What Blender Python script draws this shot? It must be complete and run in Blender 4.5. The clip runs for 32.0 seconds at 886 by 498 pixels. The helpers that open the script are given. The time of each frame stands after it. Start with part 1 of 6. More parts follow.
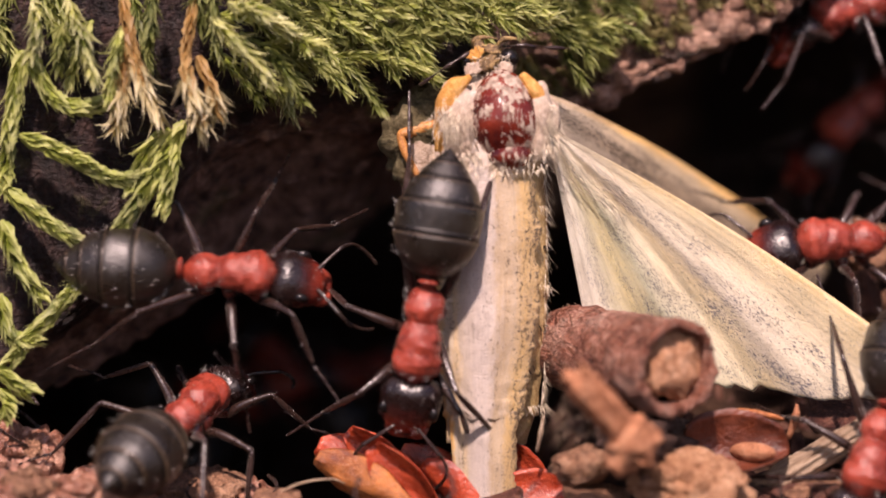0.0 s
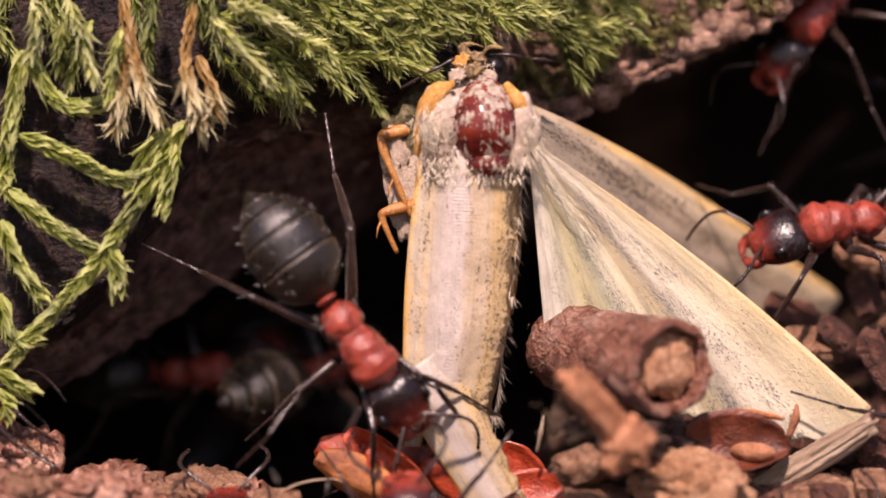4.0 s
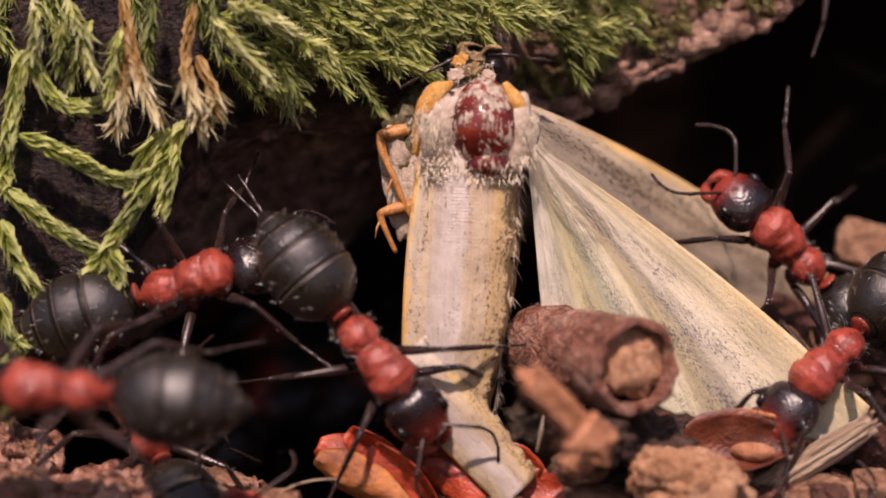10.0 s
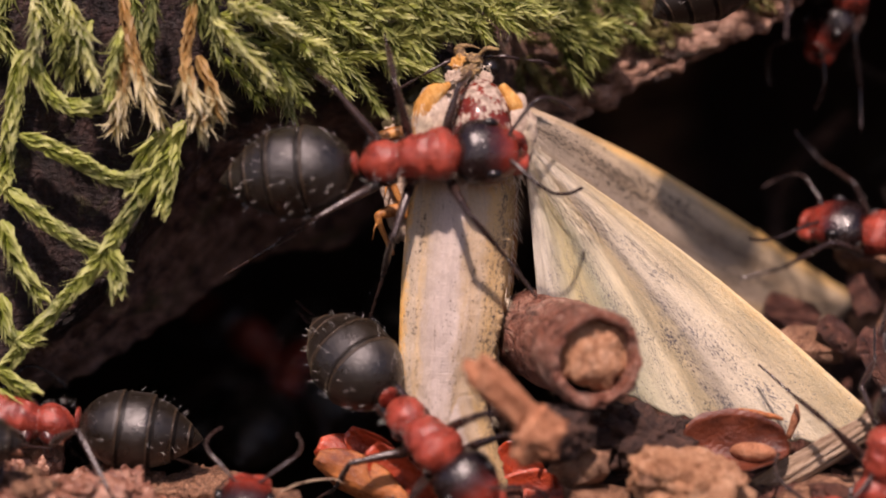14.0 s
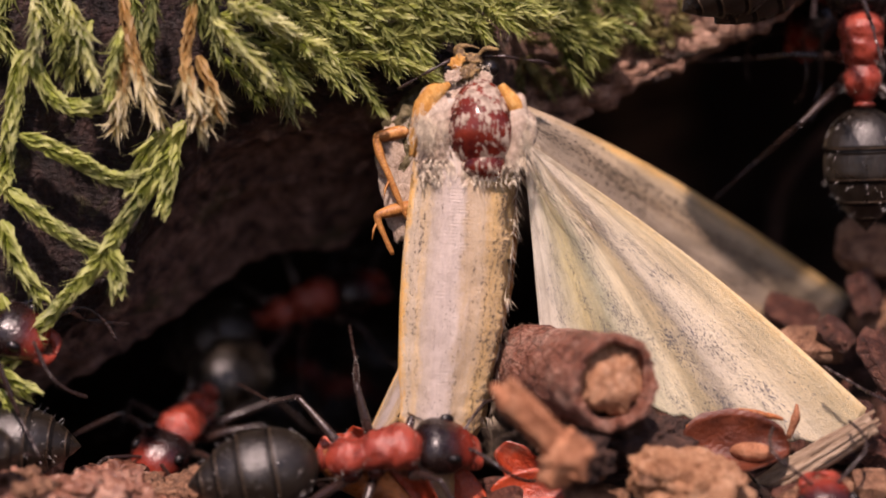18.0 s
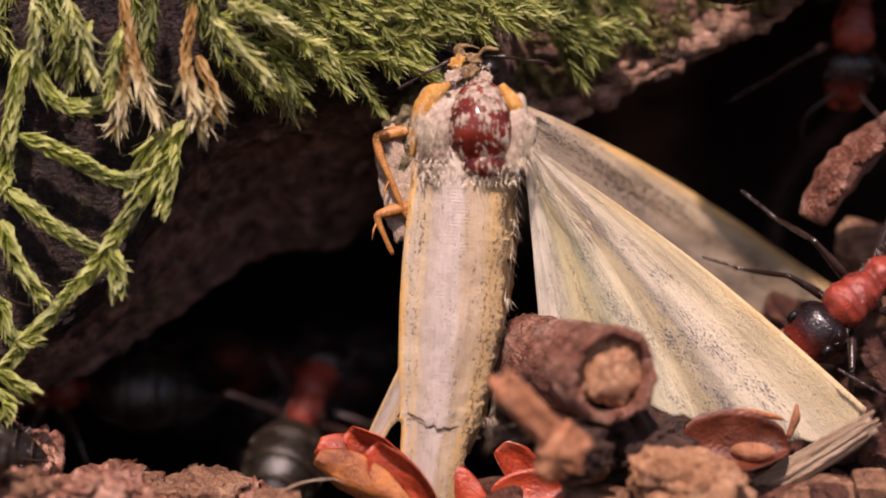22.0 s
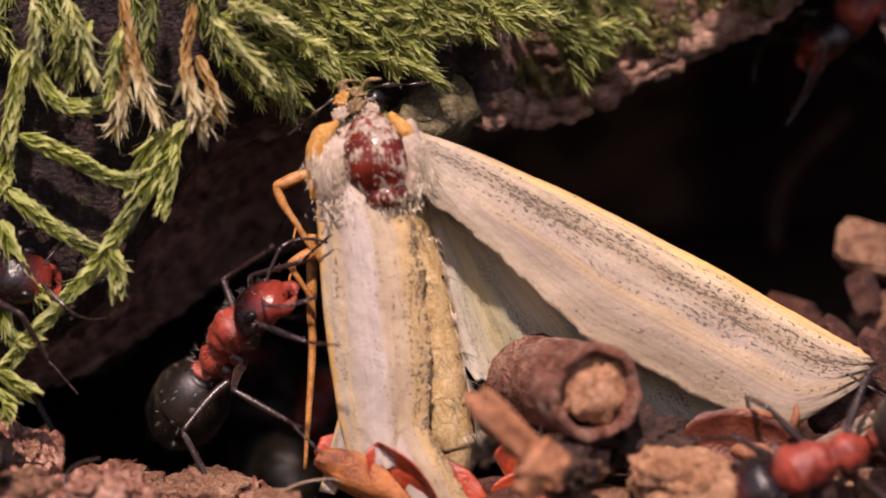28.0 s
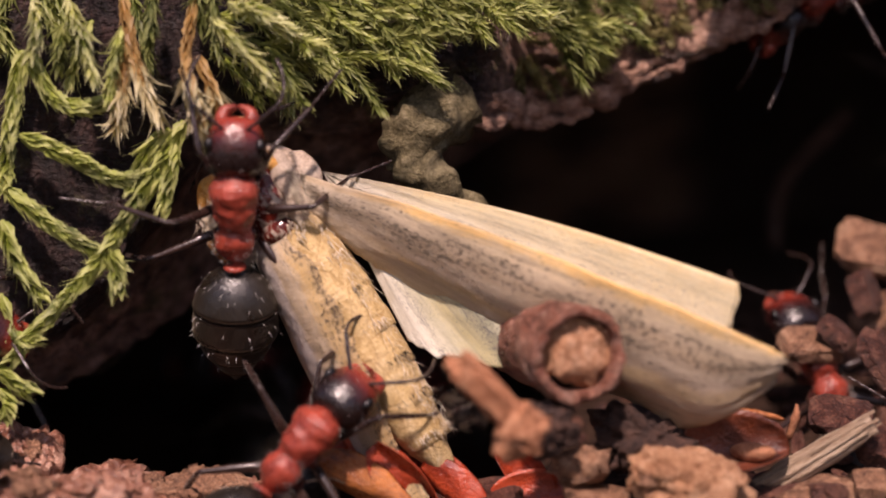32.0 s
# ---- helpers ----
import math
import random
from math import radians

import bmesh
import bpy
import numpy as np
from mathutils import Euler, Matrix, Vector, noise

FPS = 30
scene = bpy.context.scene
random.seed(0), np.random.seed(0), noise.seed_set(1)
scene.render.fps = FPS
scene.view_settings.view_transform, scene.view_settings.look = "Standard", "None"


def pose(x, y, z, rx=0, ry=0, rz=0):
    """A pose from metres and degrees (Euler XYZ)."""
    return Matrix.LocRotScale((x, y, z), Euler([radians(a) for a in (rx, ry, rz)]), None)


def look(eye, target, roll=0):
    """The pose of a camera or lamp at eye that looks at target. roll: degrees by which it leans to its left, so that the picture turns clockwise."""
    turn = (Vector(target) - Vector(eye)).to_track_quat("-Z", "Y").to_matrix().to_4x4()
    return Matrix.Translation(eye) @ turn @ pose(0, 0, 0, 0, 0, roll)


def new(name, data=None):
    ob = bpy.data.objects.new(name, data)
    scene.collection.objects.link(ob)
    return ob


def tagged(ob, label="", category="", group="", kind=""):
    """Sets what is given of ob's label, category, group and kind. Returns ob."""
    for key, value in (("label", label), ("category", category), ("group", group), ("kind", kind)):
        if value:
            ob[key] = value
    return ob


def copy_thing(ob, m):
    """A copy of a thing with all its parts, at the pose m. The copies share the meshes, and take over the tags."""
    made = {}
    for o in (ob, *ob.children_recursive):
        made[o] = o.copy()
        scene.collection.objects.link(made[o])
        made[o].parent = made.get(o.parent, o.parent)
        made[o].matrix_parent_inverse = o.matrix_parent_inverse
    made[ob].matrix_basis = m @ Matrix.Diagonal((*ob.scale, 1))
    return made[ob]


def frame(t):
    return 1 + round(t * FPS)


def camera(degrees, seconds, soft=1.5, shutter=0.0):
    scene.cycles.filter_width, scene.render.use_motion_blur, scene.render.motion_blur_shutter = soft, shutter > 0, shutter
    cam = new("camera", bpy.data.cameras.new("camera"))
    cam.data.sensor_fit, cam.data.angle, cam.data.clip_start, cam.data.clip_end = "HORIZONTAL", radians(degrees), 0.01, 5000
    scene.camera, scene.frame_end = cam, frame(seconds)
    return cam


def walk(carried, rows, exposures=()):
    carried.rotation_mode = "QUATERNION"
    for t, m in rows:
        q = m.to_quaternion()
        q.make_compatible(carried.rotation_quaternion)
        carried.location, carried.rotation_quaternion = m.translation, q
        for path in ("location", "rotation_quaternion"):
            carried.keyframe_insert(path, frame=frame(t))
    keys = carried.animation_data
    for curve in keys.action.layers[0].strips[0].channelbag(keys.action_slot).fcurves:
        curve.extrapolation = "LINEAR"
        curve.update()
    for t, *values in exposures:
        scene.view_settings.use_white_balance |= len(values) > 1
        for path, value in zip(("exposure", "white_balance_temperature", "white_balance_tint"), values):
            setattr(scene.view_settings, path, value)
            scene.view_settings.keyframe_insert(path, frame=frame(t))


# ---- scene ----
MM = 0.001
TAU = 2 * math.pi

# ---- camera: a macro lens on a tripod, level, 85 mm from the moth ----
cam = camera(20, 32.0, soft=1.7, shutter=0.5)
cam.data.dof.use_dof = True
cam.data.dof.focus_distance = 0.0855
cam.data.dof.aperture_fstop = 30
walk(cam, [(0.0, pose(0, -0.08507, 0.00844, 90)), (32.0, pose(0, -0.08507, 0.00844, 90))], exposures=[(0.0, 0.88, 7200, 38), (3.5, 0.88, 7200, 38), (7.0, 0.56, 7200, 38), (32.0, 0.56, 7200, 38)])

# ---- light: high sun from in front of the log, clear sky ----
SUN_ELEVATION, SUN_AZIMUTH = 48, -6
world = bpy.data.worlds.new("sky")
scene.world = world
world.use_nodes = True
sky = world.node_tree.nodes.new("ShaderNodeTexSky")
sky.sky_type, sky.sun_disc = "NISHITA", False
sky.sun_elevation, sky.sun_rotation = radians(SUN_ELEVATION), radians(180 - SUN_AZIMUTH)
back = world.node_tree.nodes["Background"]
back.inputs["Strength"].default_value = 0.08
world.node_tree.links.new(sky.outputs[0], back.inputs["Color"])
sun = new("sun", bpy.data.lights.new("sun", "SUN"))
sun.data.energy, sun.data.angle, sun.data.color = 3.6, radians(2.5), (1.0, 0.93, 0.82)
_e, _a = radians(SUN_ELEVATION), radians(SUN_AZIMUTH)
sun.matrix_world = look((math.sin(_a) * math.cos(_e), -math.cos(_a) * math.cos(_e), math.sin(_e)), (0, 0, 0))


# ---- materials ----
class Nodes:
    """Short hand for a node material with a Principled shader."""

    def __init__(self, name):
        self.m = bpy.data.materials.new(name)
        self.m.use_nodes = True
        self.t = self.m.node_tree
        self.p = self.t.nodes["Principled BSDF"]

    def add(self, kind, **sets):
        n = self.t.nodes.new("ShaderNode" + kind)
        for k, v in sets.items():
            n.inputs[k.replace("_", " ")].default_value = v
        return n

    def link(self, a, b):
        self.t.links.new(a, b)

    def coords(self, stretch=(1, 1, 1), kind="Object"):
        c = self.add("TexCoord")
        mp = self.add("Mapping", Scale=stretch)
        self.link(c.outputs[kind], mp.inputs["Vector"])
        return mp.outputs[0]

    def noise(self, vec, scale, detail=4.0, rough=0.6, distort=0.0):
        n = self.add("TexNoise", Scale=scale, Detail=detail, Roughness=rough, Distortion=distort)
        self.link(vec, n.inputs["Vector"])
        wide = self.add("MapRange")
        wide.inputs["From Min"].default_value, wide.inputs["From Max"].default_value = 0.2, 0.8
        self.link(n.outputs["Fac"], wide.inputs["Value"])
        return wide.outputs["Result"]

    def ramp(self, fac, stops):
        r = self.add("ValToRGB")
        e = r.color_ramp.elements
        while len(e) < len(stops):
            e.new(0.5)
        for el, (pos, col) in zip(e, stops):
            el.position = pos
            el.color = (*col, 1) if len(col) == 3 else col
        self.link(fac, r.inputs[0])
        return r.outputs[0]

    def mix(self, fac, a, b, blend="MIX"):
        n = self.t.nodes.new("ShaderNodeMix")
        n.data_type, n.blend_type = "RGBA", blend
        for sock, val in ((n.inputs[0], fac), (n.inputs[6], a), (n.inputs[7], b)):
            if isinstance(val, bpy.types.NodeSocket):
                self.link(val, sock)
            elif isinstance(val, tuple):
                sock.default_value = (*val, 1)
            else:
                sock.default_value = val
        return n.outputs[2]

    def math(self, op, a, b=0.0):
        n = self.t.nodes.new("ShaderNodeMath")
        n.operation = op
        for sock, val in ((n.inputs[0], a), (n.inputs[1], b)):
            if isinstance(val, bpy.types.NodeSocket):
                self.link(val, sock)
            else:
                sock.default_value = val
        return n.outputs[0]

    def bump(self, height, depth_mm, strength=1.0):
        b = self.add("Bump", Strength=strength, Distance=depth_mm * MM)
        self.link(height, b.inputs["Height"])
        self.link(b.outputs[0], self.p.inputs["Normal"])

    def finish(self, color, rough, spec=0.5):
        for sock, val in ((self.p.inputs["Base Color"], color), (self.p.inputs["Roughness"], rough)):
            if isinstance(val, bpy.types.NodeSocket):
                self.link(val, sock)
            elif isinstance(val, tuple):
                sock.default_value = (*val, 1)
            else:
                sock.default_value = val
        self.p.inputs["Specular IOR Level"].default_value = spec
        return self.m

    def translucent(self, color, amount):
        tr = self.add("BsdfTranslucent")
        if isinstance(color, tuple):
            tr.inputs["Color"].default_value = (*color, 1)
        else:
            self.link(color, tr.inputs["Color"])
        mx = self.add("MixShader", Fac=amount)
        self.link(self.p.outputs[0], mx.inputs[1])
        self.link(tr.outputs[0], mx.inputs[2])
        self.link(mx.outputs[0], self.t.nodes["Material Output"].inputs["Surface"])
        return self.m


def grainy(name, dark, mid, light, scale, rough=0.8, bump_mm=0.05, spec=0.3, stretch=(1, 1, 1), fine=4.0, spread=0.15):
    """A rough natural surface: broad stains, fine grain and a little change from piece to piece."""
    n = Nodes(name)
    v = n.coords(stretch)
    broad = n.noise(v, scale, 5, 0.65, 0.4)
    small = n.noise(v, scale * fine, 6, 0.7)
    col = n.ramp(broad, [(0.28, dark), (0.5, mid), (0.74, light)])
    col = n.mix(0.55, col, n.ramp(small, [(0.3, dark), (0.55, mid), (0.78, light)]))
    grit = n.noise(v, scale * fine * 4, 4, 0.7)
    col = n.mix(0.3, col, n.ramp(grit, [(0.35, dark), (0.6, mid), (0.75, light)]))
    crack = n.add("TexVoronoi", Scale=scale * 2.2)
    crack.feature = "DISTANCE_TO_EDGE"
    n.link(v, crack.inputs["Vector"])
    gap = n.ramp(crack.outputs["Distance"], [(0.0, (0, 0, 0)), (0.09, (1, 1, 1))])
    col = n.mix(n.math("MULTIPLY", n.math("SUBTRACT", 1.0, gap), 0.35), col, dark)
    info = n.add("ObjectInfo")
    col = n.mix(n.math("MULTIPLY", info.outputs["Random"], spread), col, dark)
    height = n.math("ADD", n.math("ADD", broad, n.math("MULTIPLY", small, 0.7)), n.math("ADD", n.math("MULTIPLY", grit, 0.3), n.math("MULTIPLY", gap, 0.25)))
    n.bump(height, bump_mm)
    return n.finish(col, rough, spec)


def horny(name, dark, light, scale, rough=0.25, spec=0.5, bump_mm=0.006):
    """Smooth insect shell or seed coat: faint stains, fine pitting, glossy."""
    n = Nodes(name)
    v = n.coords()
    f = n.noise(v, scale, 4, 0.6, 0.3)
    fine = n.noise(v, scale * 14, 3, 0.6)
    n.bump(fine, bump_mm, 0.7)
    r = n.ramp(n.noise(v, scale * 5), [(0.3, (rough * 0.75,) * 3), (0.7, (min(1, rough * 1.5),) * 3)])
    lines = n.noise(n.coords((0.12, 1, 1)), scale * 9, 3, 0.6)
    col = n.ramp(n.math("ADD", n.math("MULTIPLY", f, 0.65), n.math("MULTIPLY", lines, 0.35)), [(0.25, dark), (0.75, light)])
    return n.finish(col, r, spec)


M_SOIL = grainy("nest_soil", (0.015, 0.008, 0.005), (0.05, 0.024, 0.014), (0.12, 0.06, 0.035), 500, 0.9, 0.2, 0.2)
M_FLAKE = grainy("bark_flake_brown", (0.016, 0.005, 0.005), (0.125, 0.043, 0.028), (0.42, 0.2, 0.13), 650, 0.45, 0.18, 0.5)
M_BARKFLAKE = grainy("bark_flake_pink", (0.055, 0.016, 0.01), (0.35, 0.15, 0.092), (0.7, 0.46, 0.34), 260, 0.28, 0.14, 0.6, (1, 1, 1), 4.0)
M_CHIP = grainy("wood_chip_tan", (0.05, 0.02, 0.011), (0.34, 0.165, 0.09), (0.66, 0.41, 0.26), 700, 0.6, 0.12, 0.45)
M_BAREWOOD = grainy("bare_log_wood", (0.06, 0.026, 0.016), (0.4, 0.22, 0.15), (0.74, 0.5, 0.38), 600, 0.7, 0.16, 0.35, (0.5, 1, 1), 4.0)
M_PALECHIP = grainy("wood_chip_pale", (0.2, 0.08, 0.04), (0.58, 0.31, 0.17), (0.78, 0.52, 0.34), 700, 0.85, 0.14, 0.15)
M_DARKCHIP = grainy("dark_crumb", (0.02, 0.01, 0.008), (0.07, 0.035, 0.025), (0.17, 0.08, 0.05), 900, 0.7, 0.1, 0.4)
M_TWIGBARK = grainy("twig_bark", (0.045, 0.012, 0.008), (0.38, 0.14, 0.085), (0.8, 0.54, 0.42), 800, 0.48, 0.3, 0.35, (1, 0.7, 1), 3.0)
M_PITH = grainy("twig_pith", (0.2, 0.08, 0.04), (0.56, 0.29, 0.16), (0.82, 0.56, 0.38), 900, 0.85, 0.07, 0.2)
M_STRIP = grainy("peeled_strip", (0.2, 0.07, 0.032), (0.52, 0.22, 0.11), (0.74, 0.42, 0.25), 900, 0.7, 0.06, 0.35)
M_STRAW = grainy("straw_stick", (0.2, 0.12, 0.07), (0.52, 0.38, 0.26), (0.78, 0.64, 0.48), 1100, 0.6, 0.1, 0.4, (1.6, 1.6, 0.12))
M_SCALE = horny("orange_bud_scale", (0.13, 0.025, 0.008), (0.62, 0.22, 0.06), 900, 0.3, 0.55, 0.07)
M_REDSCALE = horny("red_bud_scale", (0.12, 0.012, 0.006), (0.58, 0.085, 0.03), 600, 0.27, 0.55, 0.05)
M_HUSK = horny("brown_seed_husk", (0.04, 0.009, 0.005), (0.2, 0.05, 0.022), 500, 0.36, 0.5, 0.06)
M_LICHEN = grainy("pale_lichen", (0.05, 0.04, 0.02), (0.17, 0.14, 0.075), (0.33, 0.28, 0.17), 500, 0.9, 0.14, 0.2)


def moss_material(name, dark, mid, light):
    n = Nodes(name)
    v = n.coords()
    u = n.add("UVMap")
    sep = n.add("SeparateXYZ")
    n.link(u.outputs[0], sep.inputs[0])
    col = n.ramp(n.noise(v, 700, 4), [(0.3, dark), (0.55, mid), (0.8, light)])
    col = n.mix(n.math("MULTIPLY", sep.outputs[1], 0.75), col, light)
    isl = n.add("NewGeometry")
    col = n.mix(n.math("MULTIPLY", isl.outputs["Random Per Island"], 0.3), col, dark)
    n.bump(n.noise(v, 5000, 2), 0.01, 0.5)
    n.finish(col, 0.42, 0.28)
    return n.translucent(col, 0.46)


M_MOSS = moss_material("moss_green", (0.07, 0.11, 0.012), (0.35, 0.42, 0.05), (0.84, 0.84, 0.4))
M_MOSSDARK = moss_material("moss_deep_green", (0.025, 0.05, 0.01), (0.15, 0.19, 0.03), (0.56, 0.58, 0.22))
M_MOSSPALE = moss_material("moss_pale_tips", (0.14, 0.18, 0.03), (0.5, 0.52, 0.13), (0.92, 0.9, 0.58))
M_MOSSOLIVE = moss_material("moss_olive", (0.05, 0.05, 0.012), (0.2, 0.18, 0.06), (0.5, 0.42, 0.2))
M_MOSSBLEACHED = moss_material("moss_bleached_tips", (0.3, 0.24, 0.09), (0.66, 0.56, 0.28), (0.95, 0.9, 0.66))
M_MOSSTAN = moss_material("moss_dry_tan", (0.2, 0.09, 0.02), (0.5, 0.29, 0.09), (0.76, 0.58, 0.28))



def downy(name, dark, light, rough, down, amount, bump_mm=0.012, spec=0.5, blotch=0.5):
    """Insect shell under a film of short pale down that catches the light at a slant."""
    n = Nodes(name)
    v = n.coords()
    broad = n.noise(v, 1300, 4, 0.6, 0.4)
    fine = n.noise(v, 16000, 3, 0.6)
    streak = n.noise(n.coords((1, 0.16, 1)), 15000, 3, 0.6)
    col = n.ramp(n.math("ADD", n.math("MULTIPLY", broad, blotch), n.math("MULTIPLY", streak, 1 - blotch)), [(0.2, dark), (0.8, light)])
    n.bump(n.math("ADD", n.math("MULTIPLY", fine, 0.5), streak), bump_mm, 0.7)
    n.p.inputs["Sheen Weight"].default_value = amount
    n.p.inputs["Sheen Roughness"].default_value = 0.35
    n.p.inputs["Sheen Tint"].default_value = (*down, 1)
    return n.finish(col, n.ramp(broad, [(0.3, (rough * 0.8,) * 3), (0.7, (rough * 1.35,) * 3)]), spec)


M_GASTER = downy("ant_gaster_black", (0.004, 0.003, 0.002), (0.02, 0.014, 0.009), 0.32, (0.75, 0.6, 0.42), 0.1, 0.02, 0.65, 0.3)
M_BAND = horny("ant_gaster_fold", (0.002, 0.0015, 0.001), (0.006, 0.004, 0.003), 900, 0.5, 0.25, 0.004)
M_ANTRED = downy("ant_thorax_red", (0.06, 0.008, 0.006), (0.42, 0.065, 0.035), 0.27, (0.9, 0.5, 0.4), 0.08, 0.03, 0.55, 0.75)
M_ANTLEG = downy("ant_leg_brown", (0.006, 0.0035, 0.003), (0.04, 0.019, 0.014), 0.25, (0.8, 0.72, 0.66), 0.2, 0.006, 0.6, 0.4)
M_COXA = downy("ant_hip_dark_red", (0.012, 0.004, 0.003), (0.1, 0.016, 0.01), 0.26, (0.8, 0.6, 0.5), 0.1, 0.01, 0.55)
M_PLATE = horny("ant_plate_edge", (0.03, 0.02, 0.012), (0.1, 0.066, 0.04), 900, 0.35, 0.5, 0.01)
M_ANTEYE = horny("ant_eye_black", (0.004, 0.003, 0.003), (0.01, 0.008, 0.008), 900, 0.25, 0.4)
M_HAIR = horny("pale_bristle", (0.5, 0.48, 0.44), (0.75, 0.72, 0.68), 900, 0.4)


def head_material():
    """Dark crown, redder towards the cheeks and jaws."""
    n = Nodes("ant_head_dark_red")
    v = n.coords()
    sep = n.add("SeparateXYZ")
    c = n.add("TexCoord")
    n.link(c.outputs["Object"], sep.inputs[0])
    f = n.math("ADD", n.math("MULTIPLY", sep.outputs[1], 400.0), n.math("MULTIPLY", n.noise(v, 900), 0.25))
    col = n.ramp(f, [(0.42, (0.01, 0.0045, 0.004)), (0.62, (0.05, 0.009, 0.007)), (0.85, (0.24, 0.032, 0.018))])
    n.bump(n.math("ADD", n.noise(v, 9000, 2), n.noise(v, 2200, 3)), 0.02, 0.7)
    return n.finish(col, n.ramp(n.noise(v, 3000, 3), [(0.3, (0.2,) * 3), (0.7, (0.36,) * 3)]), 0.55)


M_ANTHEAD = head_material()


def scaled_wing(name, bands, dark, specks, root, ripples=0.0, grain=0.35, wander=0.14, bump_mm=0.03, through_light=0.14, scales=(90, 60), streaks=0.25, flecks=None):
    """A wing under overlapping scales: bands of colour that run out from the root, a paler root, scales worn off in dark flecks.
    bands: (place across, colour); specks: (place across, how many) of the worn flecks."""
    n = Nodes(name)
    u = n.add("UVMap")
    sep = n.add("SeparateXYZ")
    n.link(u.outputs[0], sep.inputs[0])
    v = n.coords()

    def along(sx, sy):
        mp = n.add("Mapping", Scale=(sx, sy, 1))
        n.link(u.outputs[0], mp.inputs["Vector"])
        return mp.outputs[0]
    drift = n.math("MULTIPLY", n.math("SUBTRACT", n.noise(along(3.5, 5), 1.0, 5, 0.65, 0.6), 0.5), wander)
    frayed = n.math("MULTIPLY", n.math("SUBTRACT", n.noise(along(30, 24), 1.0, 3, 0.6), 0.5), wander * 0.5)
    across = n.math("ADD", sep.outputs[1], n.math("ADD", drift, frayed))
    col = n.ramp(across, bands)
    pale = n.ramp(n.noise(v, 1500, 5, 0.7, 0.4), [(0.35, tuple(c * 0.72 for c in root)), (0.65, root)])
    rooted = n.math("ADD", sep.outputs[0], n.math("MULTIPLY", n.math("SUBTRACT", n.noise(along(9, 12), 1.0, 4, 0.7), 0.5), 0.12))
    col = n.mix(n.math("MULTIPLY", n.ramp(rooted, [(0.1, (1, 1, 1)), (0.25, (0, 0, 0))]), 0.75), col, pale)
    small = n.noise(along(*scales), 1.0, 4, 0.7, 0.5)
    fine = n.noise(v, 17000, 3, 0.65)
    col = n.mix(n.math("MULTIPLY", n.ramp(fine, [(0.5, (0, 0, 0)), (0.8, (1, 1, 1))]), grain), col, root)
    col = n.mix(n.math("MULTIPLY", n.ramp(small, [(0.2, (1, 1, 1)), (0.5, (0, 0, 0))]), grain), col, tuple(c * 0.55 for c in bands[len(bands) // 2][1]))
    vein = n.math("ADD", n.math("MULTIPLY", n.noise(along(2.2, 16), 1.0, 3, 0.6, 0.3), 0.5), n.math("MULTIPLY", n.noise(along(6, 60), 1.0, 3, 0.6, 0.3), 0.5))
    col = n.mix(n.math("MULTIPLY", n.ramp(vein, [(0.25, (1, 1, 1)), (0.55, (0, 0, 0))]), streaks), col, tuple(c * 0.5 for c in bands[len(bands) // 2][1]))
    worn = n.ramp(n.math("ADD", sep.outputs[1], n.math("MULTIPLY", drift, 1.4)), [(p, (k, k, k)) for p, k in specks])
    spots = n.math("ADD", n.math("MULTIPLY", n.noise(along(*(flecks or scales)), 1.0, 3, 0.75, 0.3), 0.62), n.math("MULTIPLY", n.noise(along(5, 9), 1.0, 4, 0.7), 0.38))
    fleck = n.ramp(n.math("ADD", spots, n.math("MULTIPLY", worn, 0.2)), [(0.68, (0, 0, 0)), (0.75, (1, 1, 1))])
    col = n.mix(n.math("MULTIPLY", fleck, 0.85), col, dark)
    height = n.math("ADD", n.math("ADD", small, n.math("MULTIPLY", fine, 0.6)), n.math("MULTIPLY", fleck, -0.8))
    if ripples:
        wave = n.add("TexWave", Scale=1.0, Distortion=1.2, Detail=2.0)
        wave.bands_direction = "X"
        n.link(along(30, 2.2), wave.inputs["Vector"])
        middle = n.ramp(sep.outputs[1], [(0.3, (0, 0, 0)), (0.42, (1, 1, 1)), (0.6, (1, 1, 1)), (0.7, (0, 0, 0))])
        height = n.math("ADD", height, n.math("MULTIPLY", n.math("MULTIPLY", wave.outputs["Fac"], n.math("MULTIPLY", middle, n.ramp(n.noise(along(4, 5), 1.0, 3, 0.6), [(0.4, (0, 0, 0)), (0.6, (1, 1, 1))]))), ripples))
    n.bump(height, bump_mm, 0.8)
    n.finish(col, n.ramp(fine, [(0.3, (0.3,) * 3), (0.7, (0.6,) * 3)]), 0.5)
    return n.translucent(col, through_light)


M_HINDWING = scaled_wing("hindwing_cream",
    [(0.0, (0.76, 0.57, 0.28)), (0.05, (0.77, 0.64, 0.38)), (0.2, (0.74, 0.66, 0.49)), (0.3, (0.54, 0.48, 0.37)), (0.36, (0.74, 0.62, 0.37)), (0.48, (0.70, 0.64, 0.45)), (0.58, (0.45, 0.45, 0.30)), (0.68, (0.67, 0.59, 0.31)), (0.78, (0.56, 0.52, 0.35)), (0.88, (0.76, 0.71, 0.57)), (1.0, (0.86, 0.82, 0.7))],
    (0.13, 0.13, 0.16), [(0.0, 0.25), (0.12, 0.3), (0.22, 0.65), (0.32, 0.75), (0.42, 0.35), (0.58, 0.7), (0.72, 0.3), (0.85, 0.5), (1.0, 0.35)], (0.74, 0.67, 0.54), 0.0, 0.3, 0.1, 0.03, 0.16, (75, 80), 0.5, (95, 170))
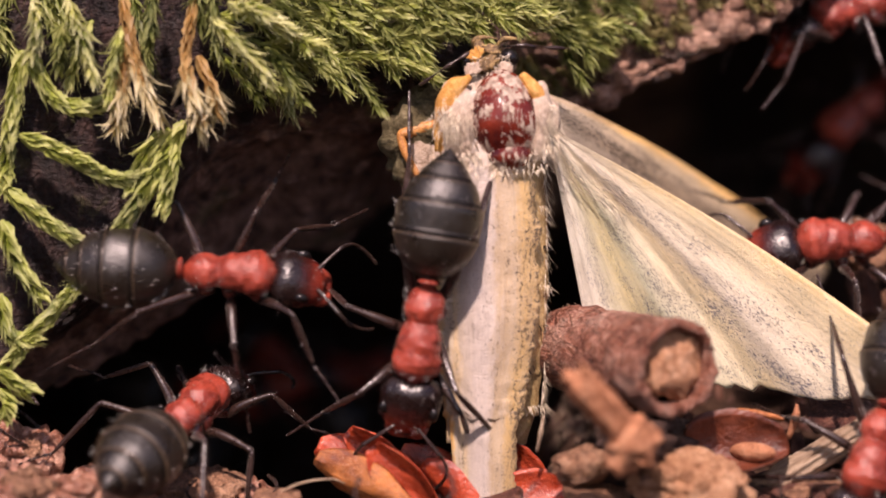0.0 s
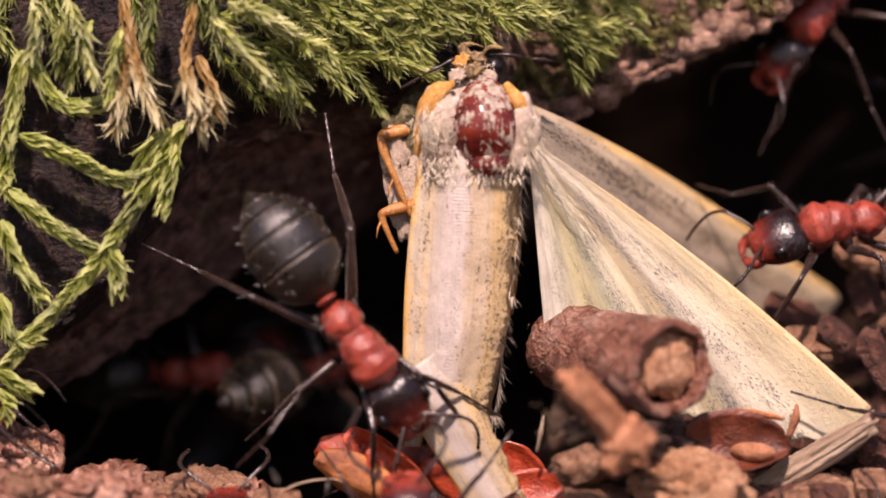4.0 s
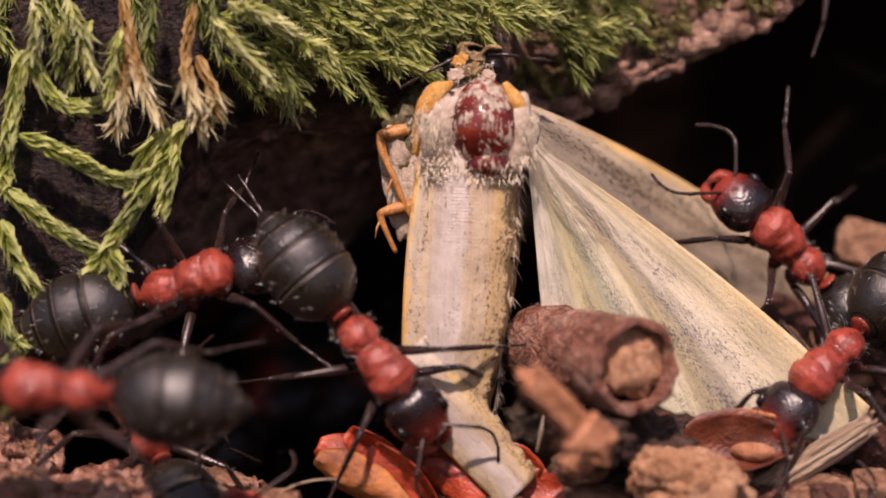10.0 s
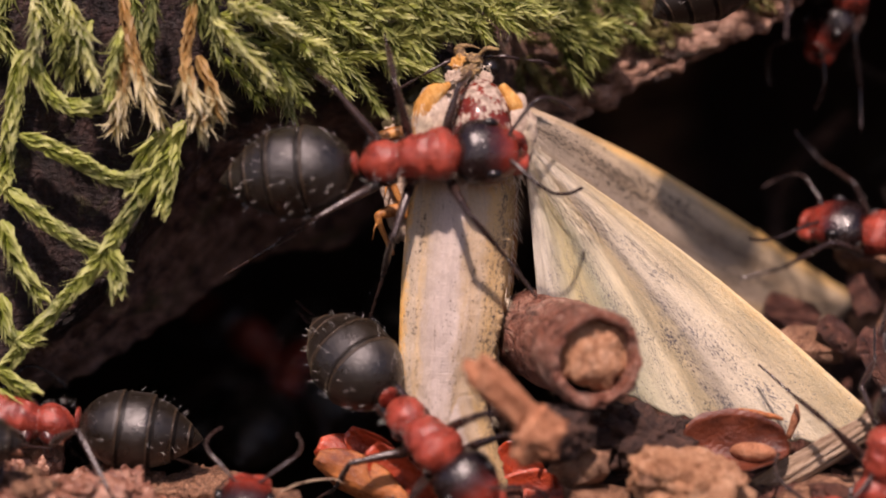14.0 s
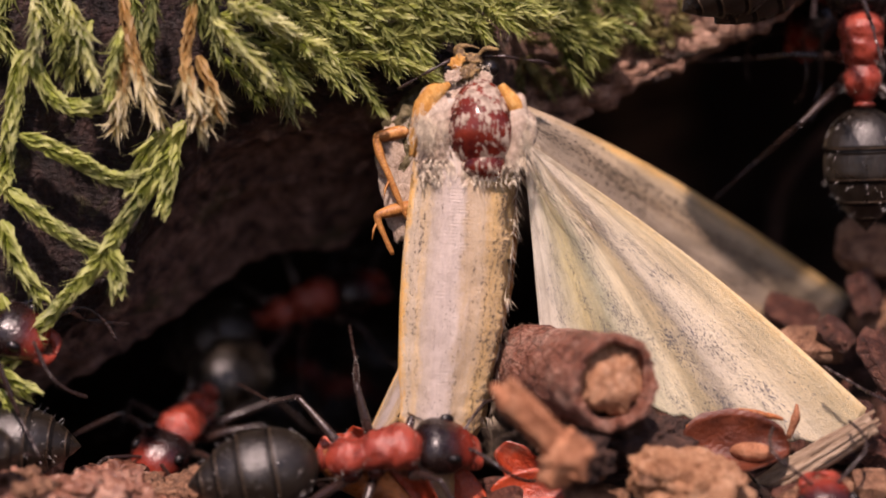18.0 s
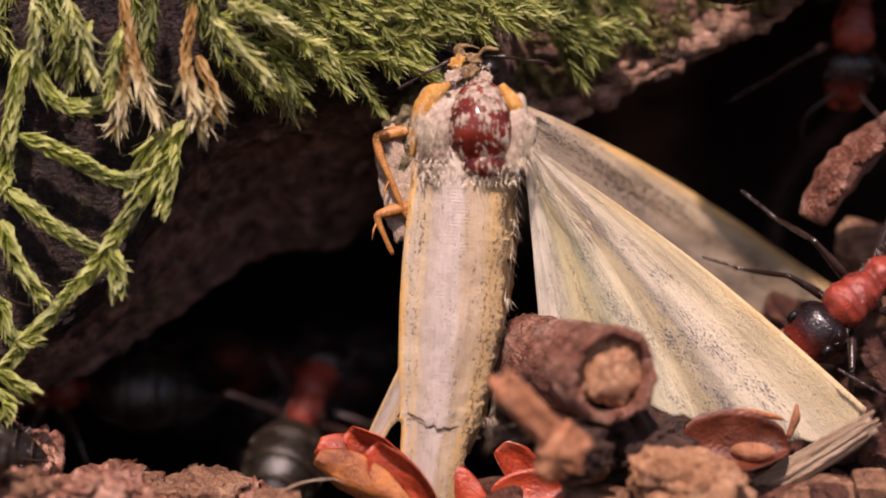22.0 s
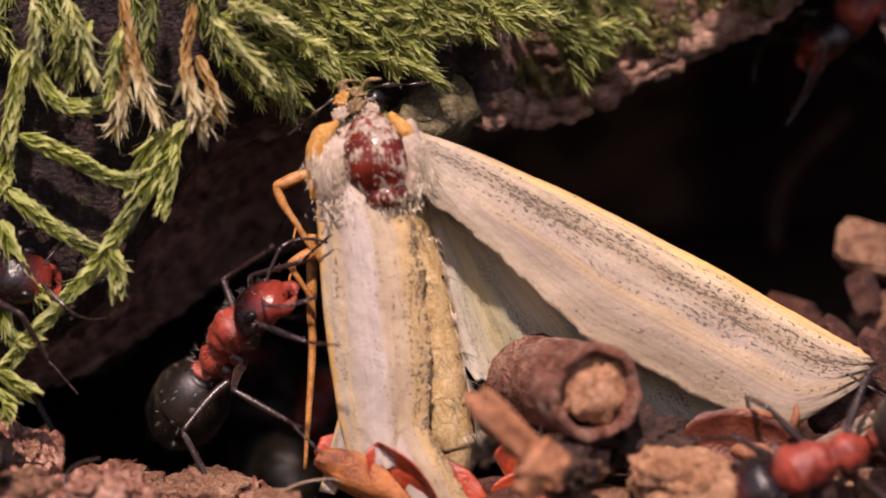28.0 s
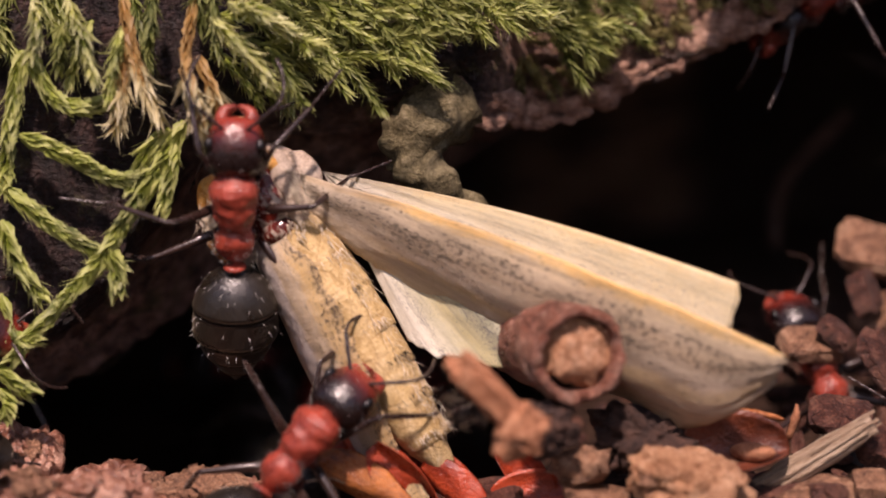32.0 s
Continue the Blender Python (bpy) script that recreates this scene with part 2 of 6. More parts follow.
M_FOREWING = scaled_wing("forewing_silver",
    [(0.0, (0.8, 0.44, 0.1)), (0.035, (0.78, 0.5, 0.2)), (0.075, (0.62, 0.5, 0.34)), (0.13, (0.55, 0.44, 0.31)), (0.17, (0.64, 0.47, 0.26)), (0.24, (0.5, 0.41, 0.32)), (0.38, (0.57, 0.48, 0.42)), (0.54, (0.6, 0.51, 0.44)), (0.64, (0.52, 0.38, 0.23)), (0.74, (0.6, 0.46, 0.3)), (0.86, (0.66, 0.44, 0.18)), (1.0, (0.6, 0.41, 0.18))],
    (0.09, 0.07, 0.055), [(0.0, 0.1), (0.08, 0.45), (0.14, 0.6), (0.22, 0.3), (0.32, 0.15), (0.6, 0.25), (0.8, 0.45), (0.97, 0.95), (1.0, 1.0)], (0.74, 0.65, 0.56), 0.4, 0.32, 0.16, 0.03, 0.14, (80, 32), 0.3)
M_UNDERWING = scaled_wing("forewing_cream",
    [(0.0, (0.8, 0.48, 0.15)), (0.05, (0.78, 0.52, 0.21)), (0.1, (0.66, 0.52, 0.33)), (0.18, (0.46, 0.36, 0.24)), (0.3, (0.33, 0.24, 0.15)), (0.4, (0.44, 0.35, 0.25)), (0.52, (0.42, 0.33, 0.25)), (0.6, (0.5, 0.36, 0.2)), (0.7, (0.36, 0.28, 0.21)), (1.0, (0.46, 0.36, 0.24))],
    (0.07, 0.055, 0.04), [(0.0, 0.1), (0.12, 0.6), (0.25, 1.0), (0.4, 0.7), (0.6, 0.15), (1.0, 0.25)], (0.58, 0.48, 0.36), 0.25, 0.3, 0.14, 0.03, 0.06, (80, 34), 0.6)

M_ABDOMEN = grainy("abdomen_ochre", (0.34, 0.21, 0.08), (0.62, 0.44, 0.2), (0.74, 0.6, 0.38), 700, 0.65, 0.04, 0.35)
M_TEGULA = grainy("tegula_orange", (0.42, 0.17, 0.035), (0.74, 0.37, 0.08), (0.84, 0.58, 0.26), 1400, 0.6, 0.06, 0.3)
M_MOTHLEG = grainy("moth_leg_orange", (0.2, 0.07, 0.02), (0.52, 0.22, 0.055), (0.7, 0.38, 0.13), 900, 0.5, 0.01, 0.4)
M_FUZZ = horny("moth_hair_cream", (0.6, 0.5, 0.36), (0.84, 0.75, 0.6), 900, 0.5)
M_MOTHHEAD = grainy("moth_head_scales", (0.03, 0.02, 0.015), (0.35, 0.22, 0.1), (0.78, 0.55, 0.2), 1300, 0.6, 0.05, 0.35, fine=3.0)


def thorax_material():
    """Bald glossy red-brown shell with patches of grey scales left on it."""
    n = Nodes("moth_thorax_bald")
    v = n.coords()
    f = n.math("ADD", n.math("MULTIPLY", n.noise(v, 900, 5, 0.7, 0.5), 0.6), n.math("MULTIPLY", n.noise(n.coords((1, 0.3, 1)), 6500, 3, 0.6), 0.4))
    mask = n.ramp(f, [(0.49, (0, 0, 0)), (0.56, (1, 1, 1))])
    shell = n.ramp(n.noise(v, 700), [(0.3, (0.045, 0.005, 0.004)), (0.7, (0.2, 0.026, 0.012))])
    scales = n.ramp(n.noise(v, 4000, 3), [(0.3, (0.2, 0.14, 0.1)), (0.7, (0.46, 0.37, 0.29))])
    n.bump(n.math("ADD", mask, n.math("MULTIPLY", n.noise(v, 5000), 0.3)), 0.04, 0.7)
    r = n.ramp(mask, [(0.0, (0.18,) * 3), (1.0, (0.7,) * 3)])
    return n.finish(n.mix(mask, shell, scales), r, 0.5)


M_THORAX = thorax_material()
M_COLLAR = grainy("collar_scales", (0.34, 0.24, 0.17), (0.66, 0.52, 0.4), (0.8, 0.7, 0.58), 1100, 0.6, 0.07, 0.35, fine=5.0)


# ---- mesh helpers, all in millimetres ----
def mesh_of(name, verts, faces, material, uvs=None, smooth=True):
    me = bpy.data.meshes.new(name)
    me.from_pydata([(v[0] * MM, v[1] * MM, v[2] * MM) for v in verts], [], faces)
    if uvs is not None:
        layer = me.uv_layers.new(name="UVMap")
        for lp in me.loops:
            layer.data[lp.index].uv = uvs[lp.vertex_index]
    if smooth:
        me.polygons.foreach_set("use_smooth", [True] * len(me.polygons))
    me.materials.append(material)
    me.update()
    return me


def lay(name, shape, material, parent=None, label="", m=None, smooth=True):
    """Links a shape (verts, faces[, uvs]) as one mesh object, under a thing or a part where one is given."""
    ob = new(name, mesh_of(name, shape[0], shape[1], material, shape[2] if len(shape) > 2 else None, smooth))
    if parent is not None:
        ob.parent = parent
    if m is not None:
        ob.matrix_basis = m
    if label:
        ob["label"] = label
    return ob


def at(x, y, z, rx=0, ry=0, rz=0):
    return pose(x * MM, y * MM, z * MM, rx, ry, rz)


def join(*shapes):
    verts, faces, uvs, has_uv = [], [], [], any(len(s) > 2 for s in shapes)
    for s in shapes:
        k = len(verts)
        verts += list(s[0])
        faces += [tuple(i + k for i in f) for f in s[1]]
        uvs += list(s[2]) if len(s) > 2 else [(0.5, 0.5)] * len(s[0])
    return (verts, faces, uvs) if has_uv else (verts, faces)


def moved(shape, m):
    return ([tuple(m @ Vector(v)) for v in shape[0]], *shape[1:])


def ball(rx, ry, rz, c=(0, 0, 0), seg=16, rings=10, shape=None):
    """An ellipsoid along y; shape(s) scales its section at s from -1 (back) to 1 (front)."""
    verts, faces = [(c[0], c[1] - ry, c[2])], []
    for i in range(1, rings):
        s = -math.cos(math.pi * i / rings)
        r = math.sqrt(max(0, 1 - s * s)) * (shape(s) if shape else 1)
        for j in range(seg):
            a = TAU * j / seg
            verts.append((c[0] + rx * r * math.cos(a), c[1] + ry * s, c[2] + rz * r * math.sin(a)))
    verts.append((c[0], c[1] + ry, c[2]))
    for j in range(seg):
        faces.append((0, 1 + j, 1 + (j + 1) % seg))
        faces.append((len(verts) - 1, len(verts) - 2 - j, len(verts) - 2 - (j + 1) % seg))
    for i in range(rings - 2):
        for j in range(seg):
            a, b = 1 + i * seg + j, 1 + i * seg + (j + 1) % seg
            faces.append((a, a + seg, b + seg, b))
    return verts, faces


def smooth_path(points, n):
    """n+1 places along a Catmull-Rom line through the points."""
    pts = [Vector(p) for p in points]
    pts = [pts[0] * 2 - pts[1]] + pts + [pts[-1] * 2 - pts[-2]]
    out, k = [], len(pts) - 3
    for i in range(n + 1):
        s = i / n * k
        j = min(int(s), k - 1)
        t = s - j
        a, b, c, d = pts[j:j + 4]
        out.append(0.5 * (2 * b + (c - a) * t + (2 * a - 5 * b + 4 * c - d) * t * t + (3 * b - a - 3 * c + d) * t ** 3))
    return out


def tube(points, radii, sides=7, steps=None, rough=0.0, seed=0):
    """A closed tapered tube through the points; radii are spread evenly along it."""
    path = smooth_path(points, steps) if steps else [Vector(p) for p in points]
    n = len(path)
    verts, faces = [], []
    ref = Vector((0.3, 0.5, 0.8))
    for i, p in enumerate(path):
        d = (path[min(i + 1, n - 1)] - path[max(i - 1, 0)]).normalized()
        a = d.cross(ref)
        a = (a if a.length > 0.05 else d.cross(Vector((1, 0, 0)))).normalized()
        b = d.cross(a)
        s = i / (n - 1) * (len(radii) - 1)
        k = min(int(s), len(radii) - 2)
        r = radii[k] + (radii[k + 1] - radii[k]) * (s - k)
        for j in range(sides):
            t = TAU * j / sides
            q = p + (a * math.cos(t) + b * math.sin(t)) * r
            if rough:
                q += (a * math.cos(t) + b * math.sin(t)) * rough * noise.noise(q * 1.7 + Vector((seed, 0, 0)))
            verts.append(tuple(q))
    for i in range(n - 1):
        for j in range(sides):
            a, b = i * sides + j, i * sides + (j + 1) % sides
            faces.append((a, b, b + sides, a + sides))
    faces.append(tuple(range(sides - 1, -1, -1)))
    faces.append(tuple((n - 1) * sides + j for j in range(sides)))
    return verts, faces


def lump(rx, ry, rz, seed, amp=0.25, freq=1.0, boxy=0.7, sub=3, layers=0.0):
    """A broken chip or crumb: a boxy ball with uneven, slightly layered sides."""
    bm = bmesh.new()
    bmesh.ops.create_icosphere(bm, subdivisions=sub, radius=1)
    off = Vector((seed * 7.3, seed * 3.1, -seed * 5.7))
    for v in bm.verts:
        c = v.co
        q = Vector([math.copysign(abs(k) ** boxy, k) for k in c])
        k = 1 + amp * noise.noise(c * 1.6 * freq + off) + amp * 0.6 * noise.noise(c * 4.1 * freq - off) + amp * 0.3 * noise.noise(c * 9.0 * freq + off)
        q = Vector((q.x * rx * k, q.y * ry * k, q.z * rz * k))
        if layers:
            q.x += layers * 0.5 * (noise.noise(Vector((q.z * 6, seed, 0))))
        v.co = q
    shape = [tuple(v.co) for v in bm.verts], [tuple(v.index for v in f.verts) for f in bm.faces]
    bm.free()
    return shape


def flake(w, d, h, seed, nx=40, ny=16, ragged=0.22):
    """A thin plate of bark: ragged outline, cracked and lifted top, thickness h."""
    rng = random.Random(seed)
    off = Vector((seed * 3.3, seed * 1.7, 0))
    verts, faces = [], []
    for side in (1, -1):
        for i in range(nx + 1):
            for j in range(ny + 1):
                u, v = i / nx * 2 - 1, j / ny * 2 - 1
                e = 1 - 0.28 * abs(u) ** 3 * abs(v) ** 2
                rag = 1 + ragged * noise.noise(Vector((u * 3.1, v * 3.1, 0)) + off) + ragged * 0.5 * noise.noise(Vector((u * 9, v * 9, 3)) + off)
                x, y = u * w / 2 * e * rag, v * d / 2 * e * rag
                t = h * (1 - 0.75 * max(abs(u), abs(v)) ** 6)
                z = side * t / 2 + 0.45 * h * noise.noise(Vector((x * 0.7, y * 0.9, 1)) + off)
                if side > 0:
                    z += 0.5 * h * abs(noise.noise(Vector((x * 1.9, y * 3.2, 2)) + off)) + 0.2 * h * noise.noise(Vector((x * 5, y * 5, 2)) + off)
                verts.append((x, y, z))
    row, half = ny + 1, (nx + 1) * (ny + 1)
    for i in range(nx):
        for j in range(ny):
            a = i * row + j
            faces.append((a, a + row, a + row + 1, a + 1))
            faces.append((half + a, half + a + 1, half + a + row + 1, half + a + row))
    ring = [i * row for i in range(nx)] + [nx * row + j for j in range(ny)] + [i * row + ny for i in range(nx, 0, -1)] + list(range(ny, 0, -1))
    for a, b in zip(ring, ring[1:] + ring[:1]):
        faces.append((b, a, half + a, half + b))
    return verts, faces


def shell(length, width, curl, thick=0.08, seed=0, nu=22, nv=14, point=1.3, dish=0.35):
    """A bud scale or husk: a pointed leaf of horn, dished across and curled along; it lies along x, open upwards."""
    verts, faces = [], []
    off = Vector((seed * 2.1, 5, 1))
    for side in (0, 1):
        for i in range(nu + 1):
            u = i / nu
            w = width / 2 * (math.sin(math.pi * (0.06 + 0.94 * u) ** 0.8) ** (1 / point)) + 0.02
            for j in range(nv + 1):
                v = j / nv * 2 - 1
                x = (u - 0.5) * length
                y = v * w * (1 + 0.08 * noise.noise(Vector((u * 6, v * 2, 0)) + off))
                z = dish * width * (v * v) * (w / (width / 2)) + curl * (u - 0.45) ** 2 * length
                z += 0.05 * width * noise.noise(Vector((u * 4, v * 2, 4)) + off) - side * thick
                verts.append((x, y, z))
    row, half = nv + 1, (nu + 1) * (nv + 1)
    for i in range(nu):
        for j in range(nv):
            a = i * row + j
            faces.append((a, a + row, a + row + 1, a + 1))
            faces.append((half + a, half + a + 1, half + a + row + 1, half + a + row))
    ring = [i * row for i in range(nu)] + [nu * row + j for j in range(nv)] + [i * row + nv for i in range(nu, 0, -1)] + list(range(nv, 0, -1))
    for a, b in zip(ring, ring[1:] + ring[:1]):
        faces.append((b, a, half + a, half + b))
    return verts, faces


def thing(name, label, category, m, group="", kind=""):
    """An empty at the base of a thing made of parts."""
    ob = new(name)
    ob.empty_display_size = 0.001
    ob.matrix_basis = m
    return tagged(ob, label, category, group, kind)


# ---- the place: a mossy log over the entrance of an ants' nest ----
def spaced(dense, step, far):
    out = [i * step for i in range(int(dense / step) + 1)]
    d = step
    while out[-1] < far:
        d *= 1.45
        out.append(out[-1] + d)
    return [-v for v in out[:0:-1]] + out


def step_up(v):
    return 1 / (1 + math.exp(-max(-40, min(40, v))))


def ground_height(x, y):
    """The mound rises away from the camera, in place of a downward tilt of the view; under the log it falls into the
    nest's hole.
    """
    z = 11 * math.tanh((y + 3) / 32) - 0.9
    hole = step_up((y - 2.2 - 0.15 * x) * 1.6) * step_up((2.0 + 0.1 * y - x) * 0.9) * step_up((34 - y) * 0.3)
    z -= 9 * hole
    near = math.exp(-(x * x + y * y) / 4000)
    p = Vector((x, y, 0))
    return z + near * (0.55 * noise.noise(p * 0.33) + 0.3 * noise.noise(p * 0.9) + 0.16 * noise.noise(p * 2.3)) + (1 - near) * 3 * noise.noise(p * 0.02)


def build_ground():
    xs, ys = spaced(22, 0.45, 6000), spaced(22, 0.45, 6000)
    verts = [(x, y, ground_height(x, y)) for x in xs for y in ys]
    n = len(ys)
    faces = [(i * n + j, (i + 1) * n + j, (i + 1) * n + j + 1, i * n + j + 1) for i in range(len(xs) - 1) for j in range(n - 1)]
    tagged(lay("ground", (verts, faces), M_SOIL), "dark brown nest mound of soil and crumbled bark", "ground", kind="structure")


build_ground()


def between(x, table):
    """The value at x of a table of (x, value), on a smooth line through it."""
    for k in range(len(table) - 1):
        (x0, v0), (x1, v1) = table[k], table[k + 1]
        if x <= x1:
            h = x1 - x0
            t = max(0, (x - x0) / h)
            mid = (v1 - v0) / h
            a = (v0 - table[k - 1][1]) / (x0 - table[k - 1][0]) if k else mid
            b = (table[k + 2][1] - v1) / (table[k + 2][0] - x1) if k + 2 < len(table) else mid
            a = 0 if a * mid <= 0 else 2 * a * mid / (a + mid)
            b = 0 if b * mid <= 0 else 2 * b * mid / (b + mid)
            return v0 + h * t * a + t * t * (3 * (v1 - v0) - h * (2 * a + b)) + t ** 3 * (2 * (v0 - v1) + h * (a + b))
    return table[-1][1]


# lower front lip of the log and the rear edge of its underside, along its length
LIP = [(-150, -6), (-40, -1), (-17, 3.6), (-14.5, 4.9), (-12.5, 6.3), (-10.9, 8.2), (-9.9, 10.6), (-8.6, 12.9), (-5, 13.7), (-1, 13.6), (1.3, 12.8), (4.4, 13.0), (6, 13.9), (8.2, 14.8), (10.4, 15.9), (12.5, 17.0), (14.5, 18.8), (17, 21.6), (150, 28)]
REAR = [(-150, -8), (-19, 0.5), (-15, 3.0), (-12, 4.7), (-9.2, 6.6), (-7, 8.3), (-3.6, 8.9), (-2, 10.3), (1, 12.0), (4.4, 14.0), (8, 16.2), (11, 17.8), (14, 20.2), (17, 22.6), (150, 26)]


def build_log():
    xs = spaced(19, 0.22, 240)
    verts, faces = [], []
    for x in xs:
        lip, rear = between(x, LIP), between(x, REAR)
        face = between(x, [(-30, 0.6), (-10, 0.8), (-4, 1.6), (1, 2.2), (4, 4.8), (8, 5.0), (12, 4.6), (16, 5.5)])
        deep = between(x, [(-30, 5), (-12, 5.5), (-6, 9), (2, 11), (10, 13)])
        prof = smooth_path([(0, 60, 50), (0, 30, 52), (0, face + 8, 40), (0, face + 1.5, max(24, lip + 8)), (0, face - 0.3, max(lip + 3.2, 17)), (0, face - 0.2, lip + 1.4),
                            (0, face + 0.3, lip), (0, (face + deep) / 2, (lip + rear) / 2 + 0.7), (0, deep, rear), (0, deep + 1.5, rear + 1.4), (0, deep + 12, rear + 6),
                            (0, 46, rear + 2), (0, 52, -6)], 110)
        for p in prof:
            q = Vector((x, p.y, p.z))
            near = 1 if abs(x) < 25 else 0.4
            k = 0.6 * noise.noise(q * 0.42) + 0.42 * noise.noise(q * 1.3) + near * (0.2 * noise.noise(q * 3.1) + 0.1 * noise.noise(q * 7))
            k += near * 0.55 * (0.3 - abs(noise.noise(Vector((q.x * 0.22 + q.z * 0.12, q.y * 1.1 - q.x * 0.5, q.z * 1.1 - q.x * 0.5)))))
            verts.append((x + 0.15 * k, p.y + 0.6 * k, p.z + 0.5 * k))
    n = 111
    for i in range(len(xs) - 1):
        for j in range(n - 1):
            faces.append((i * n + j, i * n + j + 1, (i + 1) * n + j + 1, (i + 1) * n + j))
    for i in (0, len(xs) - 1):
        faces.append(tuple(range(i * n, i * n + n)) if i else tuple(range(n - 1, -1, -1)))
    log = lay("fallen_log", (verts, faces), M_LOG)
    for f, r, seed in ((0.3, 0.16, 1), (0.62, 0.2, 2), (0.97, 0.3, 3)):
        way = []
        for x in (-14, -12.2, -10.4, -8.6, -7, -5.4, -3.8, -2.2):
            face = between(x, [(-30, 0.6), (-10, 0.8), (-4, 1.6), (1, 2.2)])
            deep = between(x, [(-30, 5), (-12, 5.5), (-6, 9), (2, 11)])
            lip, rear = between(x, LIP), between(x, REAR)
            way.append((x + 0.4 * noise.noise(Vector((x, seed, 0))), face + (deep - face) * f, lip + (rear - lip) * f + 2.4 * f * (1 - f) - 0.12))
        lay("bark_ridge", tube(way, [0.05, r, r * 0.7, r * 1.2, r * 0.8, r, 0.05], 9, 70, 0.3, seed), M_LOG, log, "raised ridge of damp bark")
    for k, (lift, r, seed) in enumerate(((0.55, 0.42, 5), (1.15, 0.3, 6), (0.1, 0.25, 7))):
        way = []
        for x in (0.4, 1.8, 3.2, 4.6, 6, 7.4, 8.8, 10.2, 11.6, 13):
            face = between(x, [(-4, 1.6), (1, 2.2), (4, 4.8), (8, 5.0), (12, 4.6), (16, 5.5)])
            way.append((x, face - 0.05 + 0.3 * k * noise.noise(Vector((x * 0.8, seed, 0))), between(x, LIP) + lift + 0.35 * noise.noise(Vector((x * 0.9, 0, seed)))))
        lay("bare_edge", tube(way, [0.1, r, r * 0.6, r * 1.1, r * 0.7, r, r * 0.8, 0.1], 10, 120, 0.5, seed), M_BAREWOOD, log, "pinkish bare wood along the broken edge")
    tagged(log, "damp dark brown rotting log overhanging the nest entrance", "log", kind="structure")


def log_material():
    """Dark damp bark, with paler pinkish bare wood along its edge and a bloom of green algae on top. Bounced light and
    shade underneath are put into the colour.
    """
    n = Nodes("damp_log")
    v = n.coords()
    broad = n.noise(v, 300, 6, 0.7, 0.6)
    small = n.noise(v, 1500, 6, 0.7)
    grit = n.noise(v, 6000, 4, 0.7)
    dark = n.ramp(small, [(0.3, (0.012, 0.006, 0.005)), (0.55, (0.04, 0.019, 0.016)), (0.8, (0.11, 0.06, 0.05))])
    layers = n.noise(n.coords((0.3, 1, 1.6)), 900, 6, 0.72, 0.6)
    pale = n.ramp(layers, [(0.28, (0.03, 0.015, 0.01)), (0.45, (0.24, 0.13, 0.085)), (0.6, (0.5, 0.31, 0.22)), (0.8, (0.76, 0.56, 0.44))])
    # lightened underside colour, in place of bounced light
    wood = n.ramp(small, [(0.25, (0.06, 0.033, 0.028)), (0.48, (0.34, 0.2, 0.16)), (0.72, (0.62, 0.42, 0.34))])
    sep = n.add("SeparateXYZ")
    n.link(v, sep.inputs[0])
    # bark has fallen from the broken edge
    bare = n.math("MULTIPLY", n.ramp(n.math("MULTIPLY", sep.outputs[0], 60.0), [(0.1, (0, 0, 0)), (0.34, (1, 1, 1))]), n.ramp(broad, [(0.26, (0, 0, 0)), (0.4, (1, 1, 1))]))
    # pale colour stops on the right, so the unlit end is painted dark
    bare = n.math("MULTIPLY", bare, n.ramp(n.math("ADD", n.math("MULTIPLY", sep.outputs[0], 60.0), n.math("MULTIPLY", broad, 0.15)), [(0.78, (1, 1, 1)), (0.92, (0, 0, 0))]))
    # mask of the underside that is painted paler, as if lit by bounce
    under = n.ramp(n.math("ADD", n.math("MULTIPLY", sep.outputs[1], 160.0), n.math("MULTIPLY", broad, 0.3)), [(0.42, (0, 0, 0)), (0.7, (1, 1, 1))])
    # the lightening fades further in and to the right, painting the hollow's shade
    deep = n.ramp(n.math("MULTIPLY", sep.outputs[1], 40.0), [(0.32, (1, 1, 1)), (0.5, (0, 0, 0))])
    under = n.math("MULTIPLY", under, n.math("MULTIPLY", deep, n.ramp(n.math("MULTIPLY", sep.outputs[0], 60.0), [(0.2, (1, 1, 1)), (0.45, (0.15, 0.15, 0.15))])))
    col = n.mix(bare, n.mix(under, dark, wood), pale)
    algae = n.ramp(n.noise(v, 520, 5, 0.7, 0.5), [(0.6, (0, 0, 0)), (0.75, (1, 1, 1))])
    col = n.mix(n.math("MULTIPLY", algae, 0.5), col, (0.17, 0.17, 0.06))
    col = n.mix(0.35, col, n.ramp(grit, [(0.4, (0.012, 0.007, 0.006)), (0.6, (0.09, 0.05, 0.038)), (0.72, (0.4, 0.28, 0.18))]), "SOFT_LIGHT")
    small = n.math("ADD", small, n.math("MULTIPLY", grit, 0.35))
    n.bump(n.math("ADD", n.math("ADD", broad, layers), n.math("MULTIPLY", small, 0.9)), 0.55)
    return n.finish(col, n.ramp(grit, [(0.3, (0.28,) * 3), (0.65, (0.8,) * 3)]), 0.5)


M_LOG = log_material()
build_log()


